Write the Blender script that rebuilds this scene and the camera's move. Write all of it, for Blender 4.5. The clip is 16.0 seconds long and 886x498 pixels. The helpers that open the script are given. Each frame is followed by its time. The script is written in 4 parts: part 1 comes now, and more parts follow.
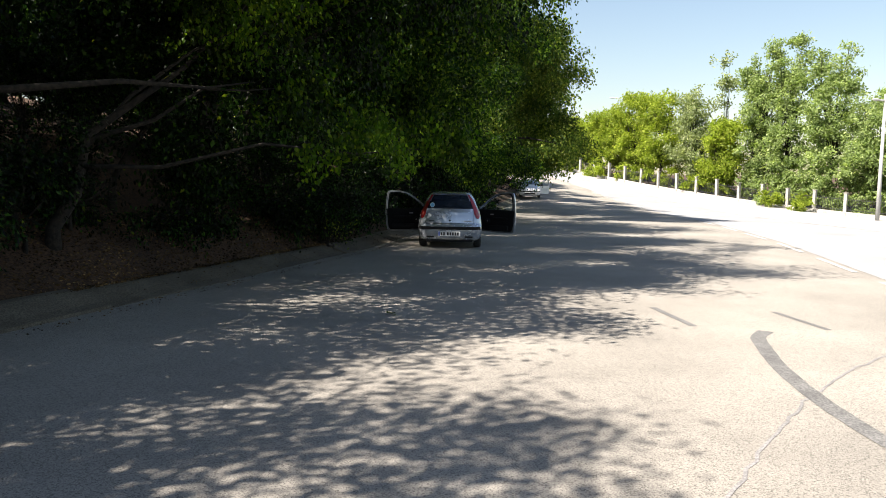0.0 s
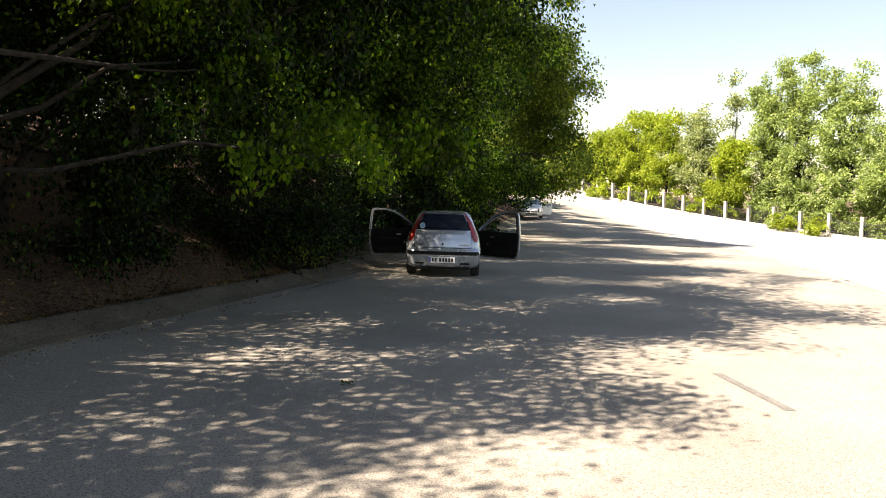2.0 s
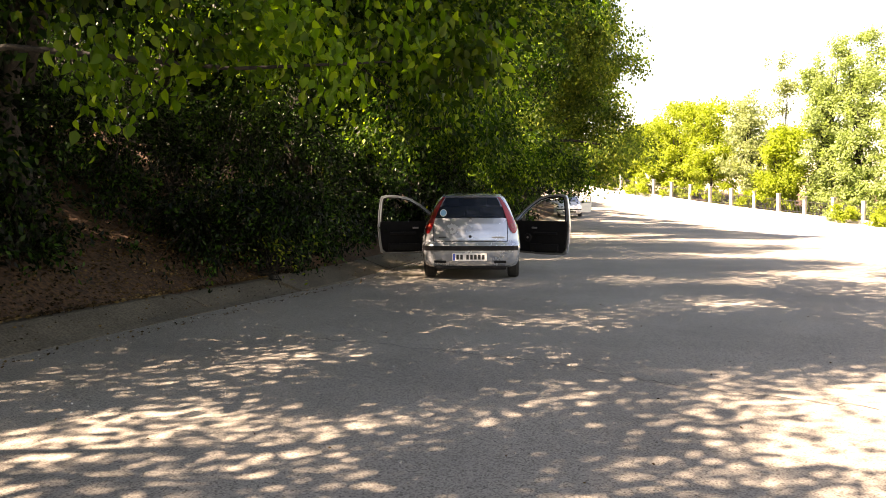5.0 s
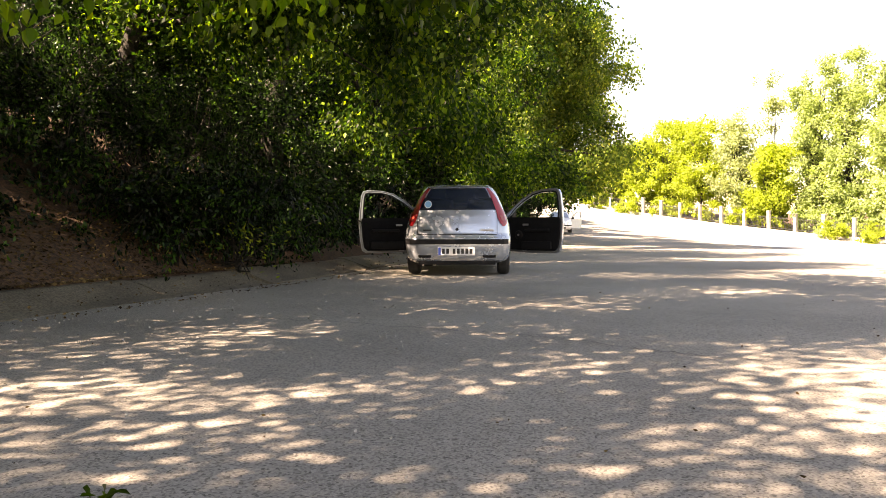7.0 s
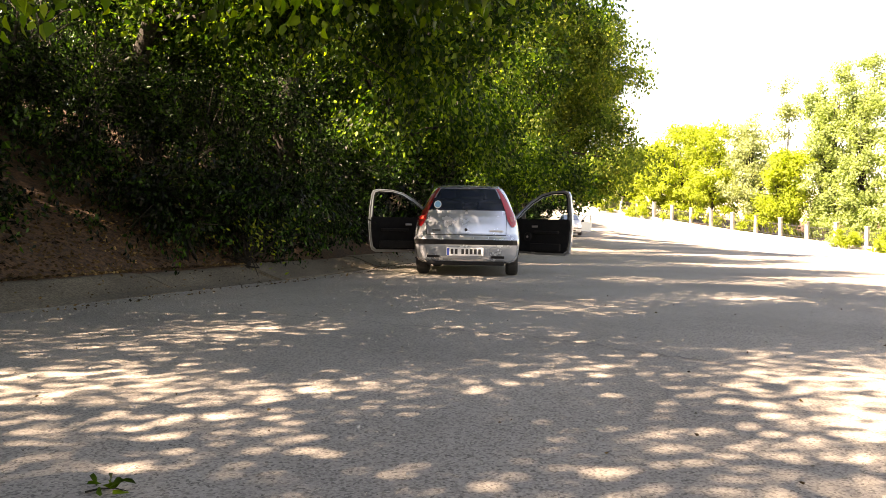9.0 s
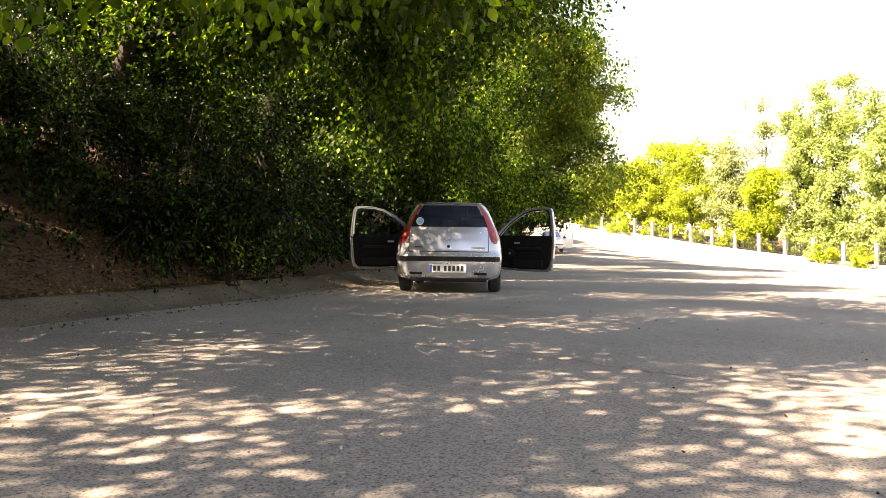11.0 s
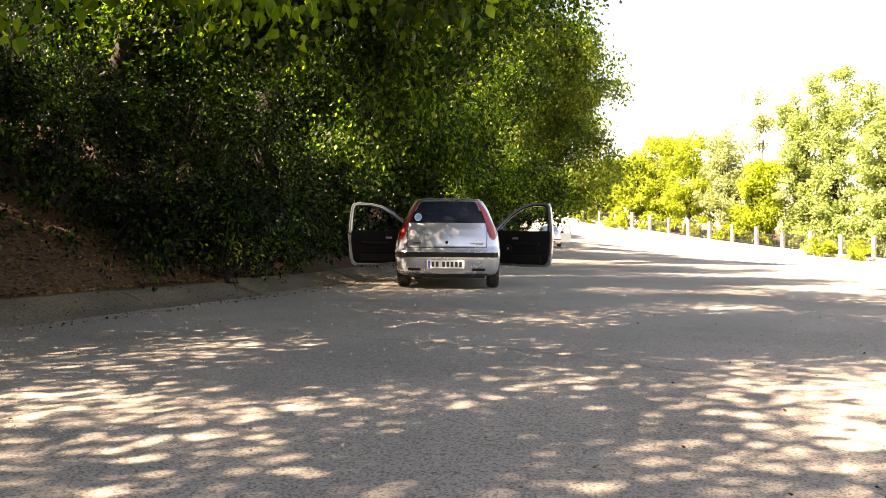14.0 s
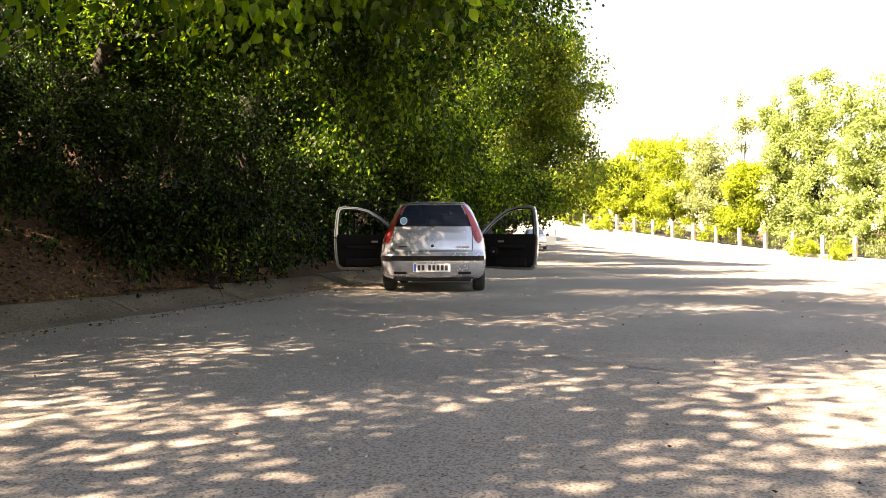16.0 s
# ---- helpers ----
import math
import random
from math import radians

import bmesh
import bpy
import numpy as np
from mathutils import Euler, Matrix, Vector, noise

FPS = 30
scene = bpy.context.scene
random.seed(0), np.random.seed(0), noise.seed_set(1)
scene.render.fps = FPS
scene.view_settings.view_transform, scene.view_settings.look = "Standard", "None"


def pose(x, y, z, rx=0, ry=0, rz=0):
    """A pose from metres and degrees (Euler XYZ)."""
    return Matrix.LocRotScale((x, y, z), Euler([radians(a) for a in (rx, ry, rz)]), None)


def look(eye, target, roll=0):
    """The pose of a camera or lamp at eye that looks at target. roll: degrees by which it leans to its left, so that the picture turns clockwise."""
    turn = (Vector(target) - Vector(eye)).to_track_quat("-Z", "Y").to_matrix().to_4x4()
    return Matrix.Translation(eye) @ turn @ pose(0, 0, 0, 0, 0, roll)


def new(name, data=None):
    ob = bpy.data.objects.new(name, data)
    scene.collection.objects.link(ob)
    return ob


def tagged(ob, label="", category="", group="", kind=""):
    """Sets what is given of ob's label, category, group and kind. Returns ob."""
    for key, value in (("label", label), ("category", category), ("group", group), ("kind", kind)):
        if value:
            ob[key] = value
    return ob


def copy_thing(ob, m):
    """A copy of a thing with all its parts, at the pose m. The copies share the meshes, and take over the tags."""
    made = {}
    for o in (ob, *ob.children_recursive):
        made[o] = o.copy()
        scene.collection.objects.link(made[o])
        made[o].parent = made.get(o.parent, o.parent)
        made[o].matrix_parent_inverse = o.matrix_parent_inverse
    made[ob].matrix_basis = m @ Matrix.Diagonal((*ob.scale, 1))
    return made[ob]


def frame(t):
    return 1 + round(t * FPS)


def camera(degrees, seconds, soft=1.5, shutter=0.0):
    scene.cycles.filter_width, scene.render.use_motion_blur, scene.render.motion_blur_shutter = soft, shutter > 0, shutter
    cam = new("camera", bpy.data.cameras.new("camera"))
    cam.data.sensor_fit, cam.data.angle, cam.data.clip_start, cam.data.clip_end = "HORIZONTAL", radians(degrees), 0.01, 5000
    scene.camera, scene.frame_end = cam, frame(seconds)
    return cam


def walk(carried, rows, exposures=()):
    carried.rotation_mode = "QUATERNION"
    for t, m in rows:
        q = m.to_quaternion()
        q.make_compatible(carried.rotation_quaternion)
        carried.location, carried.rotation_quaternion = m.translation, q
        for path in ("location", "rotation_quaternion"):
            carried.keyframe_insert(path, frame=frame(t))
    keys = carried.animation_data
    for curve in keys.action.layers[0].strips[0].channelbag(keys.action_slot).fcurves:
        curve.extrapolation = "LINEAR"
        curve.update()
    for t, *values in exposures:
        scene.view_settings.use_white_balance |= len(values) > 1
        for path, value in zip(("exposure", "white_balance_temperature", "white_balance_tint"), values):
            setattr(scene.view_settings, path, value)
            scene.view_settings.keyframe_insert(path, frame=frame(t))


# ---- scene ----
# ---- camera ----
cam = camera(61.5, 16.0, 0.6)
PATH = [
    (0, (0.405, -0.084, 1.764), (0.32, 1.906, 1.58), 0.9),
    (0.5, (0.361, 0.718, 1.762), (0.32, 2.712, 1.611), -0.6),
    (1, (0.385, 1.51, 1.738), (0.297, 3.501, 1.575), 1.1),
    (1.5, (0.419, 2.218, 1.699), (0.365, 4.214, 1.579), 0.0),
    (2, (0.433, 2.899, 1.698), (0.35, 4.893, 1.566), 1.6),
    (2.5, (0.464, 3.51, 1.681), (0.373, 5.504, 1.55), 0.7),
    (3, (0.416, 4.232, 1.656), (0.311, 6.225, 1.523), 0.3),
    (3.5, (0.437, 4.948, 1.606), (0.361, 6.943, 1.49), 1.4),
    (4, (0.392, 5.632, 1.635), (0.34, 7.627, 1.513), 0.6),
    (4.2, (0.38, 5.869, 1.593), (0.262, 7.859, 1.436), 1.3),
    (6.3, (0.352, 7.64, 0.742), (0.167, 9.632, 0.754), -0.6),
    (6.5, (0.35, 7.657, 0.736), (0.174, 9.649, 0.756), -0.6),
    (7, (0.355, 7.639, 0.715), (0.212, 9.633, 0.664), -0.2),
    (7.5, (0.362, 7.65, 0.725), (0.21, 9.643, 0.656), 0.8),
    (8, (0.37, 7.632, 0.714), (0.224, 9.626, 0.654), 0.2),
    (8.5, (0.359, 7.625, 0.728), (0.201, 9.618, 0.668), 0.3),
    (9, (0.367, 7.617, 0.715), (0.199, 9.609, 0.664), 1.0),
    (11.5, (0.36, 7.65, 0.712), (0.243, 9.647, 0.71), 0.7),
    (12, (0.368, 7.641, 0.72), (0.248, 9.637, 0.715), 0.6),
    (12.5, (0.354, 7.652, 0.721), (0.239, 9.648, 0.717), 0.5),
    (13, (0.362, 7.653, 0.724), (0.243, 9.649, 0.709), 0.4),
    (13.5, (0.353, 7.66, 0.718), (0.238, 9.656, 0.697), 0.3),
    (14, (0.353, 7.639, 0.72), (0.238, 9.636, 0.703), 0.4),
    (14.5, (0.357, 7.651, 0.718), (0.246, 9.648, 0.707), 0.3),
    (15, (0.356, 7.67, 0.724), (0.243, 9.666, 0.717), 0.3),
    (15.5, (0.359, 7.649, 0.715), (0.25, 9.646, 0.707), 0.2),
    (16, (0.354, 7.633, 0.717), (0.277, 9.631, 0.71), -0.1),
]
EXPOSURES = [(0, 1.78, 6700, 14), (1, 1.85, 7000, 15), (2, 2.18, 7800, 18), (3, 2.6, 8300, 21), (4.2, 2.88, 9000, 25),
             (6.3, 3.25, 9600, 27), (9, 3.32, 9600, 27), (16, 3.32, 9600, 27)]
walk(cam, [(t, look(eye, target, roll)) for t, eye, target, roll in PATH], EXPOSURES)

# ---- light ----
SUN_ELEVATION, SUN_GOES = 50.0, (0.83, 0.56)      # degrees; the way the light travels over the ground
world = bpy.data.worlds.new("world")
scene.world = world
world.use_nodes = True
wn = world.node_tree
sky = wn.nodes.new("ShaderNodeTexSky")
sky.sky_type, sky.sun_disc = "NISHITA", False
sky.sun_elevation = radians(SUN_ELEVATION)
sky.sun_rotation = math.atan2(-SUN_GOES[0], -SUN_GOES[1])
sky.air_density, sky.dust_density, sky.ozone_density = 1.3, 0.8, 1.0
wn.links.new(sky.outputs[0], wn.nodes["Background"].inputs[0])
wn.nodes["Background"].inputs[1].default_value = 0.050
sun = new("sun", bpy.data.lights.new("sun", "SUN"))
sun.data.energy, sun.data.angle, sun.data.color = 5.0, radians(0.6), (1.0, 0.95, 0.86)
_c = math.cos(radians(SUN_ELEVATION)) / math.hypot(*SUN_GOES)
sun.matrix_world = look((-30, -20, 50), Vector((-30, -20, 50)) + Vector((SUN_GOES[0] * _c, SUN_GOES[1] * _c, -math.sin(radians(SUN_ELEVATION)))))


# ---- materials ----
def material(name, base=(0.5, 0.5, 0.5), rough=0.7, metal=0.0):
    m = bpy.data.materials.new(name)
    m.use_nodes = True
    b = m.node_tree.nodes["Principled BSDF"]
    b.inputs["Base Color"].default_value = (*base, 1)
    b.inputs["Roughness"].default_value = rough
    b.inputs["Metallic"].default_value = metal
    return m, m.node_tree, b


def node(tree, kind, **inputs):
    n = tree.nodes.new(kind)
    for k, v in inputs.items():
        n.inputs[k.replace("_", " ")].default_value = v
    return n


def mapped(tree, scale=1.0, kind="Object"):
    c = tree.nodes.new("ShaderNodeTexCoord")
    m = node(tree, "ShaderNodeMapping")
    m.inputs["Scale"].default_value = (scale, scale, scale) if not isinstance(scale, tuple) else scale
    tree.links.new(c.outputs[kind], m.inputs["Vector"])
    return m.outputs[0]


def ramp(tree, source, stops):
    r = tree.nodes.new("ShaderNodeValToRGB")
    while len(r.color_ramp.elements) < len(stops):
        r.color_ramp.elements.new(0.5)
    for e, (p, c) in zip(r.color_ramp.elements, stops):
        e.position, e.color = p, (*c, 1) if len(c) == 3 else c
    tree.links.new(source, r.inputs[0])
    return r.outputs[0]


def blend(tree, kind, fac, a, b):
    m = tree.nodes.new("ShaderNodeMix")
    m.data_type, m.blend_type = "RGBA", kind
    for socket, v in ((m.inputs[0], fac), (m.inputs[6], a), (m.inputs[7], b)):
        if isinstance(v, bpy.types.NodeSocket):
            tree.links.new(v, socket)
        else:
            socket.default_value = v if isinstance(v, float) else (*v, 1)
    return m.outputs[2]


def bumped(tree, bsdf, height, strength, distance):
    b = node(tree, "ShaderNodeBump", Strength=strength, Distance=distance)
    tree.links.new(height, b.inputs["Height"])
    tree.links.new(b.outputs[0], bsdf.inputs["Normal"])


def grainy(name, dark, light, fine=60.0, coarse=0.6, rough=0.9, bump=0.3, depth=0.004, stain=0.5, speck=None, cells=False):
    """A mineral surface: aggregate grain, blotches and stains."""
    m, t, b = material(name, light, rough)
    v = mapped(t)
    n1 = node(t, "ShaderNodeTexNoise", Scale=fine, Detail=4.0, Roughness=0.7)
    n2 = node(t, "ShaderNodeTexNoise", Scale=coarse, Detail=6.0, Roughness=0.6)
    for n in (n1, n2):
        t.links.new(v, n.inputs["Vector"])
    c1 = ramp(t, n1.outputs[0], [(0.40, dark), (0.60, light)])
    if cells:
        grain = node(t, "ShaderNodeTexVoronoi", Scale=fine)
        t.links.new(v, grain.inputs["Vector"])
        c1 = blend(t, "MIX", 0.8, c1, ramp(t, grain.outputs["Color"], [(0.05, dark), (0.45, tuple(0.75 * q for q in light)), (0.95, light)]))
    c2 = ramp(t, n2.outputs[0], [(0.3, (1 - stain,) * 3), (0.65, (1.0,) * 3)])
    c = blend(t, "MULTIPLY", 1.0, c1, c2)
    if speck:
        vo = node(t, "ShaderNodeTexVoronoi", Scale=fine * 1.1)
        t.links.new(v, vo.inputs["Vector"])
        s = ramp(t, vo.outputs["Color"], [(0.88, (0, 0, 0)), (0.93, (1, 1, 1))])
        c = blend(t, "MIX", s, c, speck)
    t.links.new(c, b.inputs["Base Color"])
    bumped(t, b, n1.outputs[0], bump, depth)
    return m


def leafy(name, low, high, translucent=0.45, rough=0.45, warm=(0.26, 0.32, 0.02), dark_pockets=0.74):
    m, t, b = material(name, low, rough)
    b.inputs["Specular IOR Level"].default_value = 0.16
    g = t.nodes.new("ShaderNodeNewGeometry")
    # over half the leaves keep the low colour, standing for shade inside the crown
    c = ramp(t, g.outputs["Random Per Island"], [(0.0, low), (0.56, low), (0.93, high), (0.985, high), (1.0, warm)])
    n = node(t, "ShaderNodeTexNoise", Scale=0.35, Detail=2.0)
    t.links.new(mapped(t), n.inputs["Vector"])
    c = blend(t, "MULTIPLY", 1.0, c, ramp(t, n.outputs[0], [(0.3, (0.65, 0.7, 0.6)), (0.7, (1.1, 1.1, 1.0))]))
    # noise patches paint shaded hollows between the boughs into the leaf colour
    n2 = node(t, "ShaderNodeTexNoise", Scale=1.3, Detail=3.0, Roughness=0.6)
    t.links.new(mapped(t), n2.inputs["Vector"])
    c = blend(t, "MULTIPLY", 1.0, c, ramp(t, n2.outputs[0], [(0.42, (1 - dark_pockets,) * 3), (0.58, (1.2, 1.17, 1.05))]))
    t.links.new(c, b.inputs["Base Color"])
    tr = t.nodes.new("ShaderNodeBsdfTranslucent")
    t.links.new(blend(t, "MULTIPLY", 1.0, c, (1.5, 1.6, 0.75)), tr.inputs[0])
    mix = node(t, "ShaderNodeMixShader", Fac=translucent)
    t.links.new(b.outputs[0], mix.inputs[1])
    t.links.new(tr.outputs[0], mix.inputs[2])
    t.links.new(mix.outputs[0], t.nodes["Material Output"].inputs[0])
    return m


def worn(name, base, rough, metal=0.0, coat=0.0, wear=0.12, scale=6.0):
    """Paint, plastic, rubber or metal with slight dirt and uneven gloss."""
    m, t, b = material(name, base, rough, metal)
    n = node(t, "ShaderNodeTexNoise", Scale=scale, Detail=5.0, Roughness=0.65)
    t.links.new(mapped(t), n.inputs["Vector"])
    c = ramp(t, n.outputs[0], [(0.3, tuple(v * (1 - wear) for v in base)), (0.7, base)])
    t.links.new(c, b.inputs["Base Color"])
    r = ramp(t, n.outputs[0], [(0.3, (min(1, rough * 1.25),) * 3), (0.7, (rough * 0.85,) * 3)])
    t.links.new(r, b.inputs["Roughness"])
    b.inputs["Coat Weight"].default_value = coat
    return m


M = {}
M["apron"] = grainy("pale_worn_asphalt", (0.055, 0.050, 0.042), (0.38, 0.352, 0.305), 115, 0.35, 0.9, 0.9, 0.006, 0.35, (0.10, 0.094, 0.082), True)
M["road"] = grainy("grey_road_asphalt", (0.20, 0.20, 0.20), (0.34, 0.34, 0.34), 90, 0.3, 0.88, 0.4, 0.004, 0.25)
M["walk"] = grainy("pale_concrete_paving", (0.26, 0.25, 0.24), (0.40, 0.39, 0.37), 40, 0.4, 0.9, 0.3, 0.003, 0.3)
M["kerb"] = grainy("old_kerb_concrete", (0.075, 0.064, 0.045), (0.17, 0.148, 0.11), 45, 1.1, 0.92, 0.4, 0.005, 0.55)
M["crack"] = grainy("crack_shadow", (0.05, 0.05, 0.048), (0.16, 0.155, 0.15), 25, 3.0)
M["seam"] = grainy("asphalt_seam", (0.16, 0.155, 0.15), (0.30, 0.29, 0.28), 60, 1.0)
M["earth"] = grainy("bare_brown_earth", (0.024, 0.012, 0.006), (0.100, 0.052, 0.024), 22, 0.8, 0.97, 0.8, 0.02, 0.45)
M["rubber_mark"] = grainy("tar_strip", (0.07, 0.07, 0.068), (0.19, 0.185, 0.175), 55, 3.0, 0.85, 0.5, 0.004, 0.4)
M["line"] = grainy("worn_white_line", (0.30, 0.30, 0.29), (0.55, 0.55, 0.53), 45, 2.5, 0.8, 0.3, 0.002, 0.4)
M["post"] = grainy("whitewashed_concrete", (0.28, 0.26, 0.23), (0.48, 0.46, 0.42), 18, 1.5, 0.9, 0.4, 0.006, 0.4)
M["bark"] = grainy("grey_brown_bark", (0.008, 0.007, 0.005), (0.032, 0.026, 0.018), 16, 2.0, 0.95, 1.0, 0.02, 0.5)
M["iron"] = worn("dark_painted_iron", (0.03, 0.03, 0.032), 0.55, 0.4)
M["pole"] = grainy("pole_concrete", (0.36, 0.36, 0.35), (0.50, 0.50, 0.48), 20, 0.8, 0.85, 0.3, 0.004, 0.3)
# elm, shrub and wood leaves: near-black low colours paint in the canopy's shade
M["leaf_elm"] = leafy("shaded_broad_leaf", (0.004, 0.016, 0.003), (0.058, 0.140, 0.018))
# hanging leaves: colour raised in place of sun shining through them
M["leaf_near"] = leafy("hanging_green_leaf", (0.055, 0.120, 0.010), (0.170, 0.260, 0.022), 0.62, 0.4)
M["leaf_shrub"] = leafy("shaded_shrub_leaf", (0.003, 0.010, 0.003), (0.042, 0.112, 0.022), 0.4, 0.33)
# leaf_mid and leaf_sun: lighter colours stand in for sunlight on the crowns
M["leaf_mid"] = leafy("part_sunlit_leaf", (0.018, 0.052, 0.008), (0.165, 0.265, 0.034), 0.58, 0.42, dark_pockets=0.6)
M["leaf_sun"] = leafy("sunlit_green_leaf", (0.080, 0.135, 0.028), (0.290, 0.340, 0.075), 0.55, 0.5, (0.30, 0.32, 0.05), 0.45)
M["leaf_wood"] = leafy("shaded_woodland_leaf", (0.004, 0.016, 0.003), (0.042, 0.096, 0.013))
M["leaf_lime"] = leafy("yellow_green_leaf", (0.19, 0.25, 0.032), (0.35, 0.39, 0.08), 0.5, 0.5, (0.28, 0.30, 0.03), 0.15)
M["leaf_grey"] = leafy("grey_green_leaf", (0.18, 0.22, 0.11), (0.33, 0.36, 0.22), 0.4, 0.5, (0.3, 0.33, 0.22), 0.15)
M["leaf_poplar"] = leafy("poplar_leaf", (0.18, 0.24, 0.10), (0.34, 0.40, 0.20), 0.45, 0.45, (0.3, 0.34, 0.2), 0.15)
M["grit"] = grainy("pale_grit", (0.30, 0.27, 0.23), (0.55, 0.52, 0.46), 30, 2.0)
M["litter"] = leafy("dry_fallen_leaf", (0.08, 0.048, 0.024), (0.24, 0.16, 0.09), 0.1, 0.8, (0.34, 0.27, 0.18))


# ---- mesh helpers ----
def mesh_of(name, verts, faces, mat, smooth=False):
    me = bpy.data.meshes.new(name)
    me.from_pydata([tuple(v) for v in verts], [], faces)
    me.materials.append(mat)
    if smooth:
        me.polygons.foreach_set("use_smooth", [True] * len(me.polygons))
    me.update()
    return me


def part(name, bm, mat, parent, label=""):
    """A bmesh, or a finished mesh, as one object under a thing or a part."""
    me = bm
    if isinstance(bm, bmesh.types.BMesh):
        me = bpy.data.meshes.new(name)
        bmesh.ops.recalc_face_normals(bm, faces=bm.faces)
        bm.to_mesh(me)
        bm.free()
        me.materials.append(mat)
    ob = new(name, me)
    ob.parent = parent
    return tagged(ob, label)


def thing(name, label, category, at=(0, 0, 0), group="", kind="", turn=0.0):
    e = new(name)
    e.empty_display_size = 0.2
    e.matrix_basis = pose(*at, 0, 0, turn)
    return tagged(e, label, category, group, kind)


def box(bm, lo, hi, bevel=0.0):
    lo, hi = Vector(lo), Vector(hi)
    g = bmesh.ops.create_cube(bm, size=1.0, matrix=Matrix.LocRotScale((lo + hi) / 2, None, hi - lo))
    if bevel:
        edges = {e for v in g["verts"] for e in v.link_edges}
        bmesh.ops.bevel(bm, geom=list(edges), offset=bevel, segments=2, affect="EDGES", profile=0.6)
    return bm


def boxed(lo, hi, bevel=0.0):
    return box(bmesh.new(), lo, hi, bevel)


def tube_arrays(path, radii, sides=7):
    """Vertices and faces of a tapered tube along a path."""
    path = [Vector(p) for p in path]
    verts, faces = [], []
    side = Vector((1, 0, 0))
    for i, p in enumerate(path):
        d = (path[min(i + 1, len(path) - 1)] - path[max(i - 1, 0)]).normalized()
        side = (side - d * side.dot(d))
        if side.length < 0.01:
            side = d.orthogonal()
        side.normalize()
        up = d.cross(side)
        for k in range(sides):
            a = 2 * math.pi * k / sides
            verts.append(p + (side * math.cos(a) + up * math.sin(a)) * radii[i])
    for i in range(len(path) - 1):
        for k in range(sides):
            a, b = i * sides + k, i * sides + (k + 1) % sides
            faces.append((a, b, b + sides, a + sides))
    faces.append(tuple(range(sides))[::-1])
    faces.append(tuple(range((len(path) - 1) * sides, len(path) * sides)))
    return verts, faces


def merged(pieces):
    verts, faces = [], []
    for v, f in pieces:
        k = len(verts)
        verts += list(v)
        faces += [tuple(i + k for i in q) for q in f]
    return verts, faces


def unit(a):
    return a / np.maximum(np.linalg.norm(a, axis=1, keepdims=True), 1e-6)


def leaf_mesh(name, centre, along, size, mat, wide=0.55, rng=None, fine=False):
    """One mesh of many leaves, each folded along its midrib."""
    n = len(centre)
    rnd = rng.normal(size=(n, 3))
    side = unit(np.cross(along, rnd))
    up = np.cross(side, along)
    s = size[:, None]
    fold = up * s * 0.18 * wide
    if fine:
        rows = [(-0.5, 0.0, 0), (-0.22, wide * 0.48, 1), (0.12, wide * 0.40, 1), (0.55, 0.0, -0.6), (0.12, -wide * 0.40, 1), (-0.22, -wide * 0.48, 1)]
        quads = [[0, 1, 2, 3], [0, 3, 4, 5]]
    else:
        rows = [(-0.5, 0.0, 0), (-0.05, wide * 0.5, 1), (0.5, 0.0, 0), (-0.05, -wide * 0.5, 1)]
        quads = [[0, 1, 2], [0, 2, 3]]
    k, q = len(rows), len(quads[0])
    verts = np.stack([centre + along * s * a + side * s * b + fold * c for a, b, c in rows], axis=1).reshape(-1, 3)
    loops = (np.arange(n)[:, None, None] * k + np.array(quads)[None]).reshape(-1)
    me = bpy.data.meshes.new(name)
    me.vertices.add(n * k)
    me.vertices.foreach_set("co", verts.astype(np.float32).ravel())
    me.loops.add(len(loops))
    me.loops.foreach_set("vertex_index", loops.astype(np.int32))
    me.polygons.add(n * len(quads))
    me.polygons.foreach_set("loop_start", np.arange(0, len(loops), q, dtype=np.int32))
    me.update(calc_edges=True)
    me.materials.append(mat)
    return me


def sprays(rng, centres, outward, per, length, spread, droop):
    """Leaves along short twigs: their places and the way they point."""
    n = len(centres)
    twig = unit(outward + rng.normal(size=(n, 3)) * 0.6 + np.array([0, 0, -droop * 0.5]))
    t = rng.random((n, per, 1))
    p = centres[:, None, :] + twig[:, None, :] * (t - 0.35) * length + rng.normal(size=(n, per, 3)) * spread
    d = unit((twig[:, None, :] * 0.7 + rng.normal(size=(n, per, 3)) * 0.5 + np.array([0, 0, -droop])).reshape(-1, 3))
    return p.reshape(-1, 3), d


def lobe_points(rng, lobes, n, hollow=0.5):
    """Places spread through the outer part of a set of ellipsoids (x, y, z, rx, ry, rz)."""
    L = np.array(lobes, float)
    w = (L[:, 3] * L[:, 4] * L[:, 5]) ** (2 / 3)
    i = rng.choice(len(L), n, p=w / w.sum())
    d = unit(rng.normal(size=(n, 3)))
    r = hollow + (1 - hollow) * rng.random((n, 1)) ** 0.6
    r *= 1 + 0.16 * np.clip(rng.normal(size=(n, 1)), -2, 0.7)
    return L[i, :3] + d * r * L[i, 3:], d


